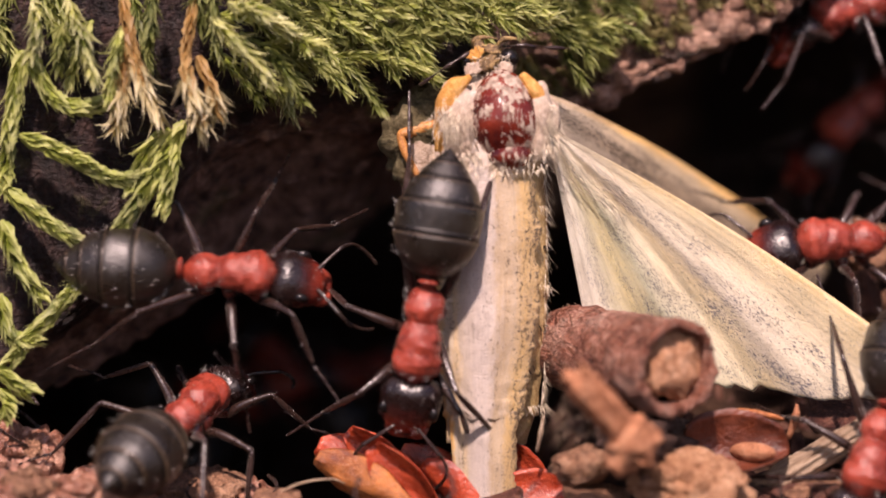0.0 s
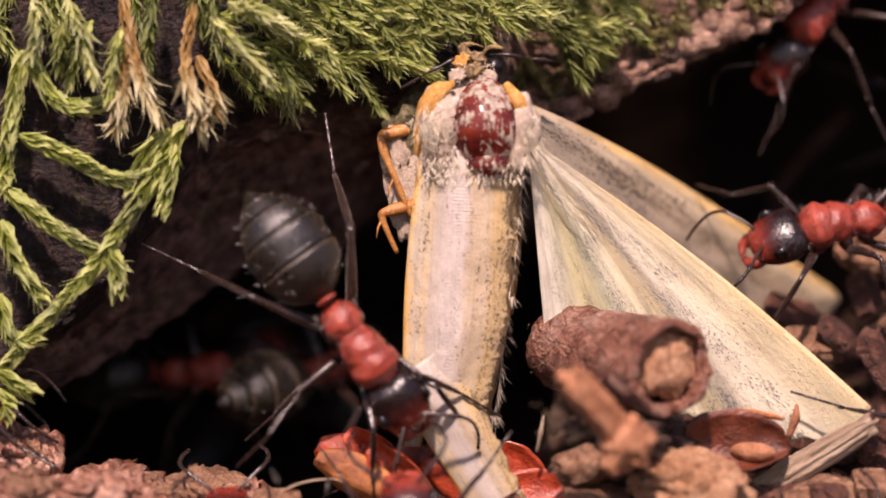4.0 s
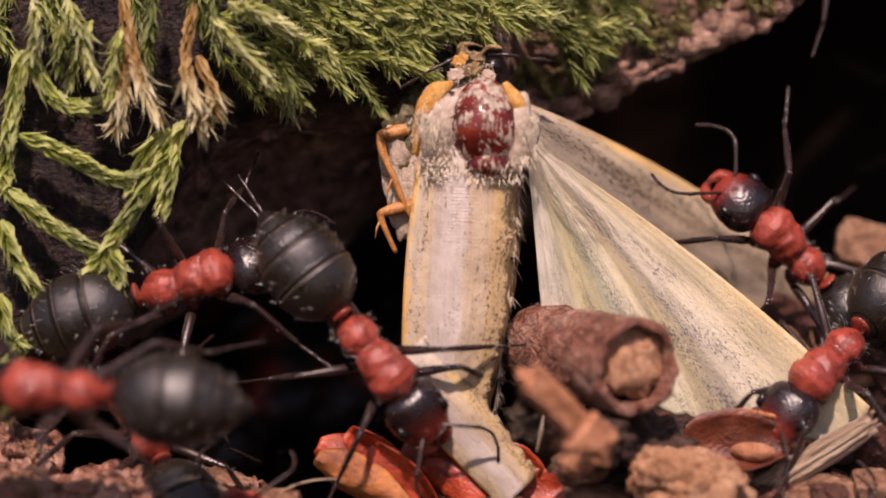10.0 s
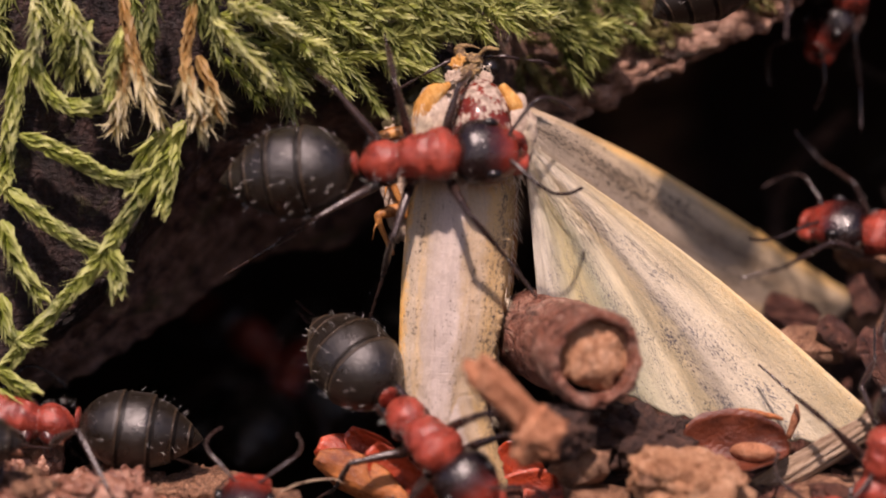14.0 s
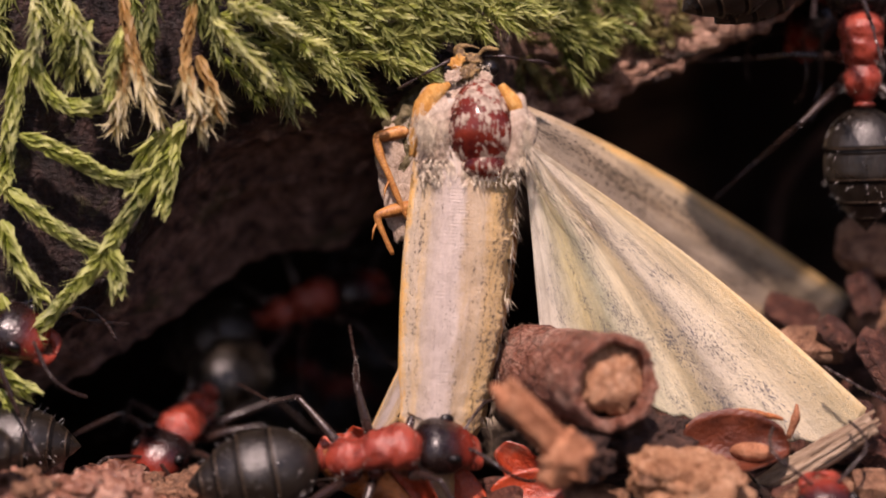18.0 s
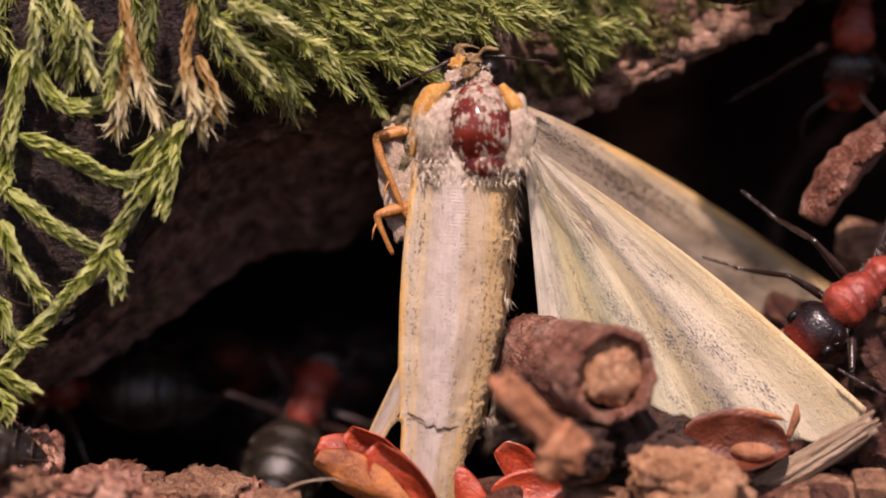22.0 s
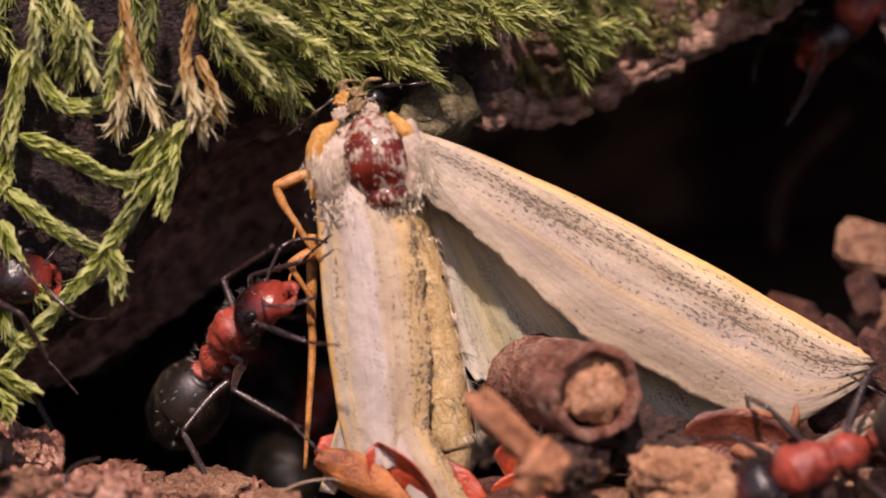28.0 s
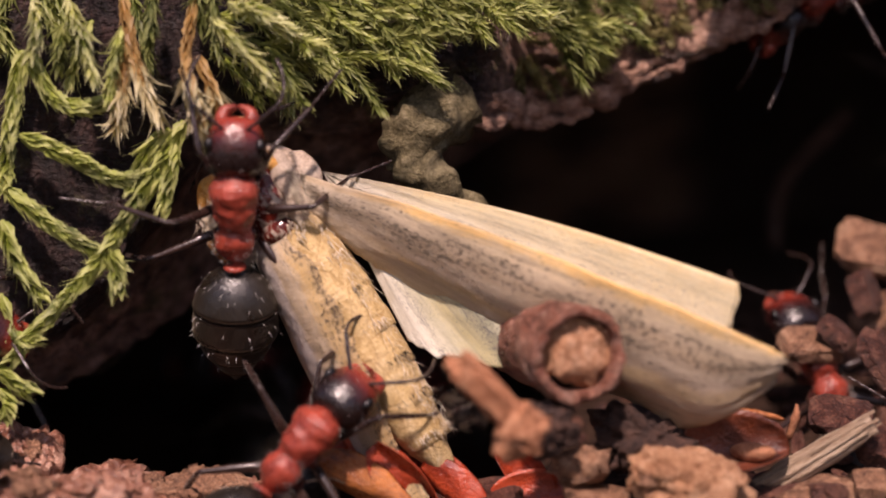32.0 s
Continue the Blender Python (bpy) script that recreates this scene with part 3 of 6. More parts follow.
# ---- moss ----
def leaf(base, along, out, length, width, bend, verts, faces, uvs):
    """One pointed, keeled moss leaf, drawn out into a hair."""
    side = along.cross(out).normalized()
    k = len(verts)
    for s, w in ((0.0, 0.5), (0.3, 1.0), (0.62, 0.4)):
        c = base + along * length * s + out * bend * length * s * s
        verts.extend((tuple(c + side * width * w * 0.5), tuple(c - out * width * 0.22 * w), tuple(c - side * width * w * 0.5)))
        uvs.extend(((0, s), (0.5, s), (1, s)))
    verts.append(tuple(base + along * length + out * bend * length))
    uvs.append((0.5, 1))
    for r in (0, 3):
        faces.extend(((k + r, k + r + 1, k + r + 4, k + r + 3), (k + r + 1, k + r + 2, k + r + 5, k + r + 4)))
    faces.extend(((k + 6, k + 7, k + 9), (k + 7, k + 8, k + 9)))


def shoot_shape(points, seed, radius=0.22, leaf_len=1.0, leaf_w=0.3, spread=0.35, per_mm=14, plait=True):
    rng = random.Random(seed)
    path = smooth_path(points, 28)
    length = sum((b - a).length for a, b in zip(path, path[1:]))
    stem = (*tube(path, [radius * 0.35, radius * 0.3, 0.02], 5), [(0.5, 0.0)] * 145)
    verts, faces, uvs = [], [], []
    count = int(length * per_mm)
    for i in range(count):
        s = (i + rng.random()) / count
        f = s * (len(path) - 1)
        j = min(int(f), len(path) - 2)
        p = path[j].lerp(path[j + 1], f - j)
        d = (path[j + 1] - path[j]).normalized()
        a = d.cross(Vector((0.1, 1, 0.2))).normalized()
        b = d.cross(a)
        ang = (math.pi * (i % 2) + rng.gauss(0, 0.6)) if plait else rng.uniform(0, TAU)
        o = a * math.cos(ang) + b * math.sin(ang)
        if plait:
            o = (o + Vector((0, -0.55, 0))).normalized()
        thin = rng.random() < 0.16
        along = (d + o * spread * (rng.uniform(0.5, 1.5) if plait else rng.uniform(0.2, 2.4)) + (Vector() if plait else Vector((rng.gauss(0, 0.14), rng.gauss(0, 0.14), rng.gauss(-0.1, 0.16))))).normalized()
        size = leaf_len * rng.uniform(0.65, 1.15) * (1 - 0.35 * s) * (1.25 if thin else 1)
        leaf(p + o * radius * 0.4, along, (o - along * o.dot(along)).normalized(), size, leaf_w * (0.25 if thin else rng.uniform(0.6, 1.25)), (0.1 if thin else rng.uniform(-0.3, -0.08)) if plait else rng.gauss(-0.05, 0.3), verts, faces, uvs)
    return stem, (verts, faces, uvs)


def shoot(points, seed, material, label, tip=None, **how):
    base = Vector(points[0])
    places = [Vector(p) - base for p in points]
    stem, leaves = shoot_shape(places, seed, **how)
    ob = lay("moss_shoot", stem, material, m=at(*base))
    lay("leaves", leaves, material, ob)
    if tip:
        end = smooth_path(places, 10)
        lay("tip_leaves", shoot_shape(end[5:] + [end[-1] + (end[-1] - end[-3]) * 0.6], seed + 7, 0.3, 1.25, 0.3, 0.3, 30, False)[1], tip, ob, "pale bushy tip")
    return tagged(ob, label, "moss", "moss on the log")


PLAITED = "yellow-green plaited moss shoot creeping over the log"
FEATHERY = "feathery green moss shoot hanging from the log"
DRY = "dry straw-coloured moss shoot tip hanging from the log"
STRANDS = [
    ((-14.13, -0.6, 15.11), (-14.42, -0.9, 13), (-14.71, -0.8, 10.54)),
    ((-13.89, -0.9, 14.99), (-13.09, -1.2, 13.64), (-12.13, -1.3, 13.17), (-11.23, -1, 13.37)),
    ((-14.2, -0.8, 12.25), (-12.54, -1.1, 11.57), (-11.03, -1.1, 10.82), (-9.87, -1, 10.91)),
    ((-14.63, -0.8, 10.45), (-13.31, -1, 9.4), (-12.16, -1.1, 8.68), (-10.95, -1, 7.89)),
    ((-14.82, -0.8, 9.4), (-14.26, -1, 8.08), (-13.48, -0.9, 6.85)),
    ((-8.73, -0.5, 12.74), (-9.61, -1.1, 10.91), (-10.53, -1.3, 9.49), (-11.49, -1.2, 7.98), (-12.73, -1.1, 6.66), (-13.69, -1, 5.62), (-14.46, -0.9, 4.67)),
    ((-11.2, -1.2, 8.64), (-10.9, -1.4, 7.89), (-10.84, -1.4, 7.1)),
    ((-14.86, -0.8, 6.94), (-14.5, -0.9, 5.62), (-13.78, -1, 5.43)),
    ((-15.05, -0.8, 4.48), (-14.45, -1, 4.07), (-13.92, -1, 3.73)),
    ((-14.86, -0.8, 3.72), (-14.56, -1, 3.31), (-14.63, -1, 2.88)),
    ((-9.19, -0.6, 12.45), (-9.88, -0.9, 11.67), (-10.36, -1, 10.54)),
    ((-8.99, -0.7, 12.06), (-9.14, -1.1, 10.91), (-9.37, -1.1, 9.87)),
]
for _i, _s in enumerate(STRANDS):
    shoot(_s, _i, M_MOSS, PLAITED, radius=0.34, leaf_len=0.95, leaf_w=0.44, spread=0.34, per_mm=26)
for _i, _s in enumerate([
    ((-10.77, -0.9, 16.98), (-10.39, -1.4, 15.42), (-10.12, -1.6, 14.37), (-9.71, -1.4, 13.25)),
    ((-8.3, -1, 16.78), (-8.5, -1.8, 15.01), (-8.39, -2, 13.87), (-8.09, -1.8, 12.86)),
    ((-10.45, -1.2, 16), (-10.65, -1.4, 14.29), (-10.78, -1.3, 12.79)),
    ((-8.18, -1.3, 14.86), (-7.74, -1.5, 13.91), (-7.51, -1.4, 13.16)),
]):
    shoot(_s, 40 + _i, M_MOSSTAN, DRY, M_MOSSBLEACHED, radius=0.3, leaf_len=0.9, leaf_w=0.36, spread=0.2, per_mm=18)

for _i, _s in enumerate([
    ((-7.15, -1.2, 16.66), (-5.68, -2, 16.02), (-4.55, -2.2, 15.35), (-3.62, -2, 14.85)),
    ((-7.81, -1.2, 16.19), (-6.9, -1.9, 15.38), (-6.24, -2, 14.71), (-5.73, -1.8, 14.07)),
    ((-4.52, -1, 16.78), (-3.45, -1.8, 16.28), (-2.42, -1.8, 15.54)),
    ((-2.73, -0.8, 16.7), (-1.3, -1.6, 16.3), (-0.04, -1.5, 15.9)),
    ((-5.46, -1, 14.51), (-5.3, -1.5, 13.72), (-5.19, -1.4, 12.97)),
    ((-12.55, -1, 16.78), (-11.97, -1.8, 15.39), (-11.59, -1.8, 14.07)),
    ((-13.69, -1, 16.78), (-13.46, -1.7, 15.77), (-13.74, -1.6, 14.84)),
    ((1.45, -0.4, 16.64), (2.76, -1, 16.21), (3.8, -0.9, 16.37)),
]):
    shoot([(p[0], p[1] + (1.9 if p[0] > -5.6 else 0), p[2]) for p in _s], 60 + _i, M_MOSSPALE, "pale yellow-green moss shoot tip on the log", radius=0.3, leaf_len=0.85, leaf_w=0.22, spread=0.26, per_mm=40, plait=False)


def hanging_moss():
    rng = random.Random(5)
    # bushy shoots along the front of the log, thick towards the middle
    for i in range(14):
        x, z = -15.5 + 7.8 * rng.random(), 15.6 + 2.2 * rng.random()
        y = rng.uniform(-1.2, 0.6)
        l = rng.uniform(1.4, 2.6)
        dx = rng.uniform(-0.35, 0.5)
        shoot([(x, y, z), (x + dx * l * 0.5, y - 0.5, z - 0.45 * l), (x + dx * l, y - 0.3, z - l)], 100 + i, M_MOSS if rng.random() < 0.55 else M_MOSSDARK, FEATHERY, radius=0.24, leaf_len=0.85, leaf_w=0.16, spread=0.3, per_mm=44, plait=False)
    for i in range(120):
        s = rng.random()
        x = -8.2 + 14.2 * s
        z = 14.9 + 2.6 * rng.random() + 0.4 * s
        y = rng.uniform(-1.0, 1.6)
        l = rng.uniform(1.2, 2.7) * (1.15 - 0.45 * s)
        a = radians(rng.uniform(-62, 8))
        if -0.9 < x < 3.4:
            z, y, l, a = max(z, 16.2), max(y, 0.5), l * 0.7, a * 0.6
        if x > -5:
            y = max(y, 0.3)
        y += max(0, min(3.0, (x - 1.6) * 1.3))
        tip = (x + l * math.cos(a), y - 0.5, z + l * math.sin(a))
        mid = (x + l * 0.5 * math.cos(a), y - 0.55, z + l * 0.5 * math.sin(a) + 0.15)
        shoot([(x, y, z), mid, tip], 200 + i, M_MOSS if rng.random() < (0.6 - 0.35 * s) else M_MOSSDARK, FEATHERY, radius=0.24, leaf_len=0.8, leaf_w=0.15, spread=0.3, per_mm=44, plait=False)


hanging_moss()


def log_crust():
    """Short olive moss and crust over the bare edge of the log."""
    rng = random.Random(17)
    for i in range(46):
        x = 2.6 + 9.4 * rng.random() ** 1.2
        lip = between(x, LIP)
        face = between(x, [(1, 2.2), (4, 4.8), (8, 5.0), (12, 4.6)])
        z = lip + 1.3 + 2.2 * rng.random()
        l, a = rng.uniform(0.5, 1.1), radians(rng.uniform(-120, 0))
        y = face - 0.3
        shoot([(x, y, z), (x + l * 0.5 * math.cos(a), y - 0.3, z + 0.5 * l * math.sin(a)), (x + l * math.cos(a), y - 0.35, z + l * math.sin(a))], 500 + i, M_MOSSOLIVE, "short olive-brown moss on the edge of the log", radius=0.2, leaf_len=0.5, leaf_w=0.14, spread=0.5, per_mm=46, plait=False)


log_crust()


# ---- litter in front of the nest ----
def bark_flake(label, w, d, h, seed, m):
    """A flake with a lifted layer or two of bark on it."""
    ob = tagged(lay("bark_flake", flake(w, d, h, seed, int(w * 9) + 10, int(d * 8) + 8), M_BARKFLAKE, m=m), label, "bark flake", "nest litter")
    rng = random.Random(seed)
    for k in range(2 + int(w / 3)):
        lay("bark_layer", flake(w * rng.uniform(0.2, 0.4), d * rng.uniform(0.3, 0.55), h * 0.45, seed + 50 + k, 26, 18, 0.4), M_BARKFLAKE if k % 2 else M_CHIP, ob, "", at(w * rng.uniform(-0.36, 0.36), d * rng.uniform(-0.3, 0.3), h * 0.62, rng.uniform(-12, 12), rng.uniform(-10, 10), rng.uniform(0, 90)))
    return ob


def chip(name, label, category, shape, material, m):
    return tagged(lay(name, shape, material, m=m), label, category, "nest litter")


bark_flake("long ragged red-brown bark flake at the nest entrance", 9.6, 4.5, 1.1, 3, at(*(-9.7, -0.8, -0.6), 22, 2, -4))
bark_flake("small curled red-brown bark flake under the moss", 2.9, 2.6, 0.9, 7, at(*(-14.41, 0.6, 1.52), 30, 6, 8))
bark_flake("brown bark flake lying across the litter", 5.5, 3.0, 0.9, 9, at(*(-12.26, -3, 0.33), 10, -3, 12))
chip("bud_scale", "glossy orange bud scale standing in the litter", "bud scale", shell(4.2, 1.7, 0.12, 0.1, 1, point=1.0, dish=0.28), M_SCALE, at(*(-2.45, -1.6, 0.4), -62, 28, -8))
chip("bud_scale", "glossy red bud scale leaning in the litter", "bud scale", shell(4.0, 1.5, 0.1, 0.08, 2, point=1.0), M_REDSCALE, at(*(-1.6, -0.3, 1.17), 118, 38, 10))
chip("bud_scale", "curled dark red bud scale under the twig", "bud scale", shell(2.7, 1.3, 0.3, 0.07, 4, dish=0.5), M_REDSCALE, at(*(2.71, 0.5, 0.64), 70, 46, 6))
chip("bud_scale", "folded orange-red bud scale lying under the moth", "bud scale", shell(3.6, 1.5, 0.12, 0.1, 8), M_REDSCALE, at(*(0.02, 0.6, 0.52), -55, 30, 4))
chip("bud_scale", "red-brown bud scale under the twig", "bud scale", shell(3.4, 1.6, 0.15, 0.1, 5), M_REDSCALE, at(*(3.34, -0.8, 0.12), 60, -6, 0))
for _m, _l, _c, _t in ((M_REDSCALE, 4.2, at(-0.95, -1.5, 0.35, 112, 50, 6), "bright red bud scale standing on edge in the litter"),
                       (M_REDSCALE, 3.8, at(-2.5, -0.4, 1.05, -80, 24, 12), "red bud scale behind the orange one"), (M_REDSCALE, 3.6, at(0.6, -0.9, 0.0, -60, 40, -10), "wet red bud scale under the moth's wing tip")):
    chip("bud_scale", _t, "bud scale", shell(_l, 1.6, 0.12, 0.06, int(_l * 10), 26, 16, 1.0, 0.3), _m, _c)
husk = chip("seed_husk", "open brown seed husk beside the moth's wing", "seed husk", shell(3.5, 2.3, 0.16, 0.12, 6, dish=0.5, point=2.2), M_HUSK, at(*(9.8, -1.4, 1.59), 58, -6, 4))
lay("torn_rim", tube([(-1.6, 0.85, 0.6), (-0.6, 1.17, 0.8), (0.6, 1.14, 0.76), (1.65, 0.8, 0.62)], [0.1, 0.14, 0.12, 0.06], 7, 24, 0.1, 6), M_SCALE, husk, "curled orange-brown rim")
chip("seed", "smooth tan seed lying in a husk", "seed", ball(0.36, 0.85, 0.32, seg=18, rings=12), M_STRIP, at(*(10.27, -1.75, 1.71), 0, 30, 55))
pale_chip = chip("wood_chip", "crumbly tan wood chip in the litter", "wood chip", lump(1.9, 1.2, 1.05, 11, 0.3, 1.4, 0.75, 5), M_PALECHIP, at(*(7.94, -3.3, 0.72), 20, 8, 0))
for _k in range(7):
    lay("crumb", lump(0.34 - 0.02 * _k, 0.28, 0.24, 140 + _k, 0.4, 1.3, 0.8, 3), M_PALECHIP if _k % 3 else M_CHIP, pale_chip, "", at(-1.3 + 0.42 * _k, -0.75 - 0.1 * math.sin(_k * 2.1), 0.35 + 0.35 * math.sin(_k * 1.7), 20 * _k, 30 * _k))
chip("wood_chip", "rounded brown wood chip in the litter", "wood chip", lump(1.5, 1.2, 1.1, 13, 0.16, 1, 0.75, 4), M_CHIP, at(*(12.52, -1.5, -0.28), 0, -12, 0))
chip("bark_crumb", "dark crumb of resin and bark under the twig", "crumb", lump(1.6, 1.1, 1.05, 17, 0.4, 1.5, 0.85, 5), M_DARKCHIP, at(*(6.75, -1.5, 2.0), 10, 15, 0))
chip("bark_crumb", "brown crumb of bark under the twig", "crumb", lump(0.9, 0.8, 0.6, 19, 0.4, 1.2, 0.8, 3), M_CHIP, at(*(4.57, -2.4, 1.3), 10, -15, 0))
plant_stem = tagged(lay("plant_stem", tube([(-2.8, 0, 0), (-1, 0, 0.1), (1, 0, 0.05), (4.5, 0, -0.1)], [0.38, 0.42, 0.4, 0.42], 12, 30, 0.12, 8), M_STRIP), "smooth tan plant stem that the ants carry off", "stem", "nest litter")
bark_strip = tagged(lay("bark_strip", tube([(-2.6, 0, 0), (-1.2, 0, 0.3), (0.5, 0.1, 0.2), (2.6, 0, -0.2)], [0.5, 0.75, 0.7, 0.4], 14, 34, 0.2, 12), M_TWIGBARK), "rough dark red-brown strip of bark that the ants carry", "bark strip", "nest litter")
for _x, _z, _s in ((-1.2, 0.75, 91), (0.6, 0.7, 92), (1.7, 0.35, 93)):
    lay("bark_layer", flake(1.5, 0.9, 0.22, _s, 22, 14, 0.35), M_TWIGBARK, bark_strip, "loose layer of bark", at(_x, -0.5, _z - 0.45, 62, 8 * _x))
stick = chip("dry_stick", "pale weathered fibrous splinter of wood in the litter", "stick", tube([(0, 0, -2.7), (0, 0, -1), (0, 0, 1), (0, 0, 2.5)], [0.4, 0.42, 0.4, 0.34], 12, 24, 0.1, 4), M_STRAW, at(*(12.22, -1.2, 1.33), 0, 58, -12))
for _k in range(11):
    _a = TAU * _k / 11
    lay("fibre", tube([(0.36 * math.cos(_a), 0.36 * math.sin(_a), -2.8 + 0.5 * math.sin(_k * 2.3)), (0.4 * math.cos(_a + 0.1), 0.4 * math.sin(_a + 0.1), 0), (0.34 * math.cos(_a), 0.34 * math.sin(_a), 2.45 + 0.3 * math.sin(_k * 4.1))], [0.09, 0.12, 0.1, 0.04], 6, 14, 0.05, _k), M_STRAW, stick)
chip("rootlet", "thin pale rootlet looping over the litter", "rootlet", tube([(-5.87, -2, 0.14), (-4.73, -2.2, 0.7), (-3.72, -2, 0.83), (-3.26, -1.8, 0.67)], [0.04, 0.05, 0.04, 0.03], 6, 20), M_STRAW, at(0, 0, 0))
chip("splinter", "pale splinter of wood standing in the litter", "splinter", tube([(3.12, -1.6, 1.7), (3.24, -1.9, 2.38), (3.33, -1.9, 2.94)], [0.05, 0.09, 0.03], 6, 10), M_STRAW, at(0, 0, 0))
chip("splinter", "orange splinter of husk beside the stick", "splinter", tube([(11.55, -1, 2.12), (11.77, -1.2, 2.8), (11.81, -1.2, 3.27)], [0.1, 0.16, 0.05], 6, 10), M_STRIP, at(0, 0, 0))
for _n, (_p, _w, _d, _h, _r) in enumerate([
    ((15.76, 7, 8.46), 2.6, 2.0, 0.9, (60, 12, 0)), ((15.2, 5.5, 6.83), 1.6, 1.3, 0.9, (30, 70, 0)), ((15.28, 2.5, 4.52), 2.4, 1.4, 0.7, (50, 60, 10)),
    ((13.14, 4, 5.05), 2.2, 1.4, 0.8, (40, 0, 20)), ((13.67, 1, 2.65), 2.2, 1.8, 0.7, (40, 10, 0)), ((14.74, -0.6, 1.81), 1.6, 1.4, 0.9, (50, 20, 0)),
    ((14.18, -2.2, 0.63), 1.3, 1.2, 0.8, (30, 0, 0)), ((12.66, -2.4, 0.42), 1.2, 0.9, 0.7, (0, 0, 0)), ((10.68, -1.2, 0.31), 2.6, 1.6, 0.7, (20, -10, 0)),
    ((5.13, -2.4, 0.28), 2.2, 1.4, 0.7, (20, 10, 0)), ((1.44, -0.6, 0.1), 2.4, 1.6, 0.7, (30, -10, 0)), ((-0.46, 0.4, 0), 2.6, 1.8, 0.7, (30, 12, 0)),
    ((15.98, 6.5, 5.99), 2.0, 1.5, 0.9, (40, -30, 0)), ((12.69, 6.5, 5.99), 2.0, 1.5, 0.8, (40, 20, 0)), ((13.88, 3.6, 5.47), 1.3, 1.0, 0.7, (30, 40, 0)),
    ((-5.48, -2.2, 0.16), 1.5, 1.0, 0.6, (20, 0, 0)),
]):
    chip("bark_chip", "small angular red-brown bark chip in the litter", "bark chip", lump(_w * 0.5, _d * 0.5, _h * 0.42, 30 + _n, 0.2, 0.8, 0.4, 4, 0.15), M_FLAKE if _n % 3 else M_CHIP, at(*_p, *_r))
chip("lichen_lobe", "pale olive-grey lichened root stub hanging under the log", "lichen", tube([(0.6, 2.6, 13.6), (-0.7, 1.9, 12.7), (-1.0, 1.7, 11.6), (-0.1, 1.8, 10.5), (1.6, 2.2, 9.7)], [1.2, 1.15, 0.95, 0.6, 0.12], 26, 60, 0.5, 3), M_LICHEN, at(0, 0, 0))
chip("root", "thin pale root hanging in the dark hollow", "root", tube([(16.92, 20, 14.13), (15.27, 20, 12.48), (14.22, 21, 10.85), (13.98, 21, 8.46)], [0.35, 0.3, 0.32, 0.25], 7, 24, 0.1, 2), M_DARKCHIP, at(0, 0, 0))


def crumbs():
    """Loose crumbs over the mound, too many to count."""
    rng = random.Random(8)
    parts = []
    for i in range(700):
        x, y = rng.uniform(-18, 18), rng.uniform(-9, 14)
        r = rng.uniform(0.12, 0.42)
        m = Matrix.Translation((x, y, ground_height(x, y) + r * 0.3)) @ Euler((rng.random() * 6, rng.random() * 6, rng.random() * 6)).to_matrix().to_4x4()
        parts.append(moved(lump(r * rng.uniform(0.8, 1.8), r, r * rng.uniform(0.4, 1), i, 0.4, 1, 0.7, 1), m))
    tagged(lay("litter_crumbs", join(*parts), M_FLAKE, smooth=False), "red-brown crumbs of bark strewn over the mound", "crumbs", kind="stuff")


crumbs()

# ---- the cut twig that the ants jostle ----
def hairs(count, seed, spot, length, radius=0.02):
    """Fine hairs; spot(rng) gives a root and the way a hair grows."""
    rng = random.Random(seed)
    out = []
    for _ in range(count):
        p, d = spot(rng)
        p, d = Vector(p), Vector(d).normalized()
        l = length * rng.uniform(0.6, 1.3)
        bend = Vector((rng.gauss(0, 0.15), rng.gauss(0, 0.15), rng.gauss(0, 0.15))) * l
        out.append(tube([p, p + d * l * 0.5 + bend * 0.4, p + d * l + bend], [radius, radius * 0.7, radius * 0.15], 3))
    return join(*out)


def twig_shape():
    """A bark sleeve with a rim standing round a sunk core; it lies along y, cut end at the origin, towards -y."""
    n, verts, faces = 64, [], []
    rings = [(1.08, 0.95), (1.14, 0.12), (1.2, -0.04), (1.34, -0.08), (1.45, 0.05)] + [(1.46 - 0.02 * y, y) for y in [0.25 + 0.22 * i for i in range(25)]] + [(1.28, 6.0), (1.05, 6.4), (0.5, 6.6)]
    for i, (r, y) in enumerate(rings):
        for j in range(n):
            a = TAU * j / n
            q = Vector((math.cos(a), y * 0.6, math.sin(a)))
            k = 1 + 0.09 * noise.noise(q * 1.3) + 0.07 * noise.noise(q * 3.7) + 0.035 * noise.noise(q * 8)
            verts.append((r * k * math.cos(a), y + (0.22 * noise.noise(Vector((math.cos(a) * 1.5, math.sin(a) * 1.5, 3))) + 0.16 * noise.noise(Vector((math.cos(a) * 6, math.sin(a) * 6, 8)))) * (1 if y < 0.3 else 0.3), r * k * math.sin(a)))
    for i in range(len(rings) - 1):
        for j in range(n):
            a, b = i * n + j, i * n + (j + 1) % n
            faces.append((a, b, b + n, a + n))
    faces.append(tuple(len(rings) * n - n + j for j in range(n)))
    return verts, faces


twig = thing("broken_twig", "short broken twig with red-brown bark and a hollow tan cut end", "twig", at(0, 0, 0))
twig.scale = (1.1,) * 3
lay("bark_sleeve", twig_shape(), M_TWIGBARK, twig)
lay("core", lump(1.12, 0.45, 1.08, 21, 0.26, 1.3, 0.95, 4), M_PITH, twig, "crumbling tan core", at(0.08, 0.58, 0.08))
lay("bark_fuzz", hairs(150, 23, lambda g: ((lambda a, y: (1.42 * math.cos(a), y, 1.42 * math.sin(a)))(g.uniform(0, TAU), g.uniform(0.1, 6)), (g.gauss(0, 1), g.gauss(0, 1), g.gauss(0.3, 1))), 0.2, 0.012), M_STRAW, twig, "pale flecks of frayed bark")
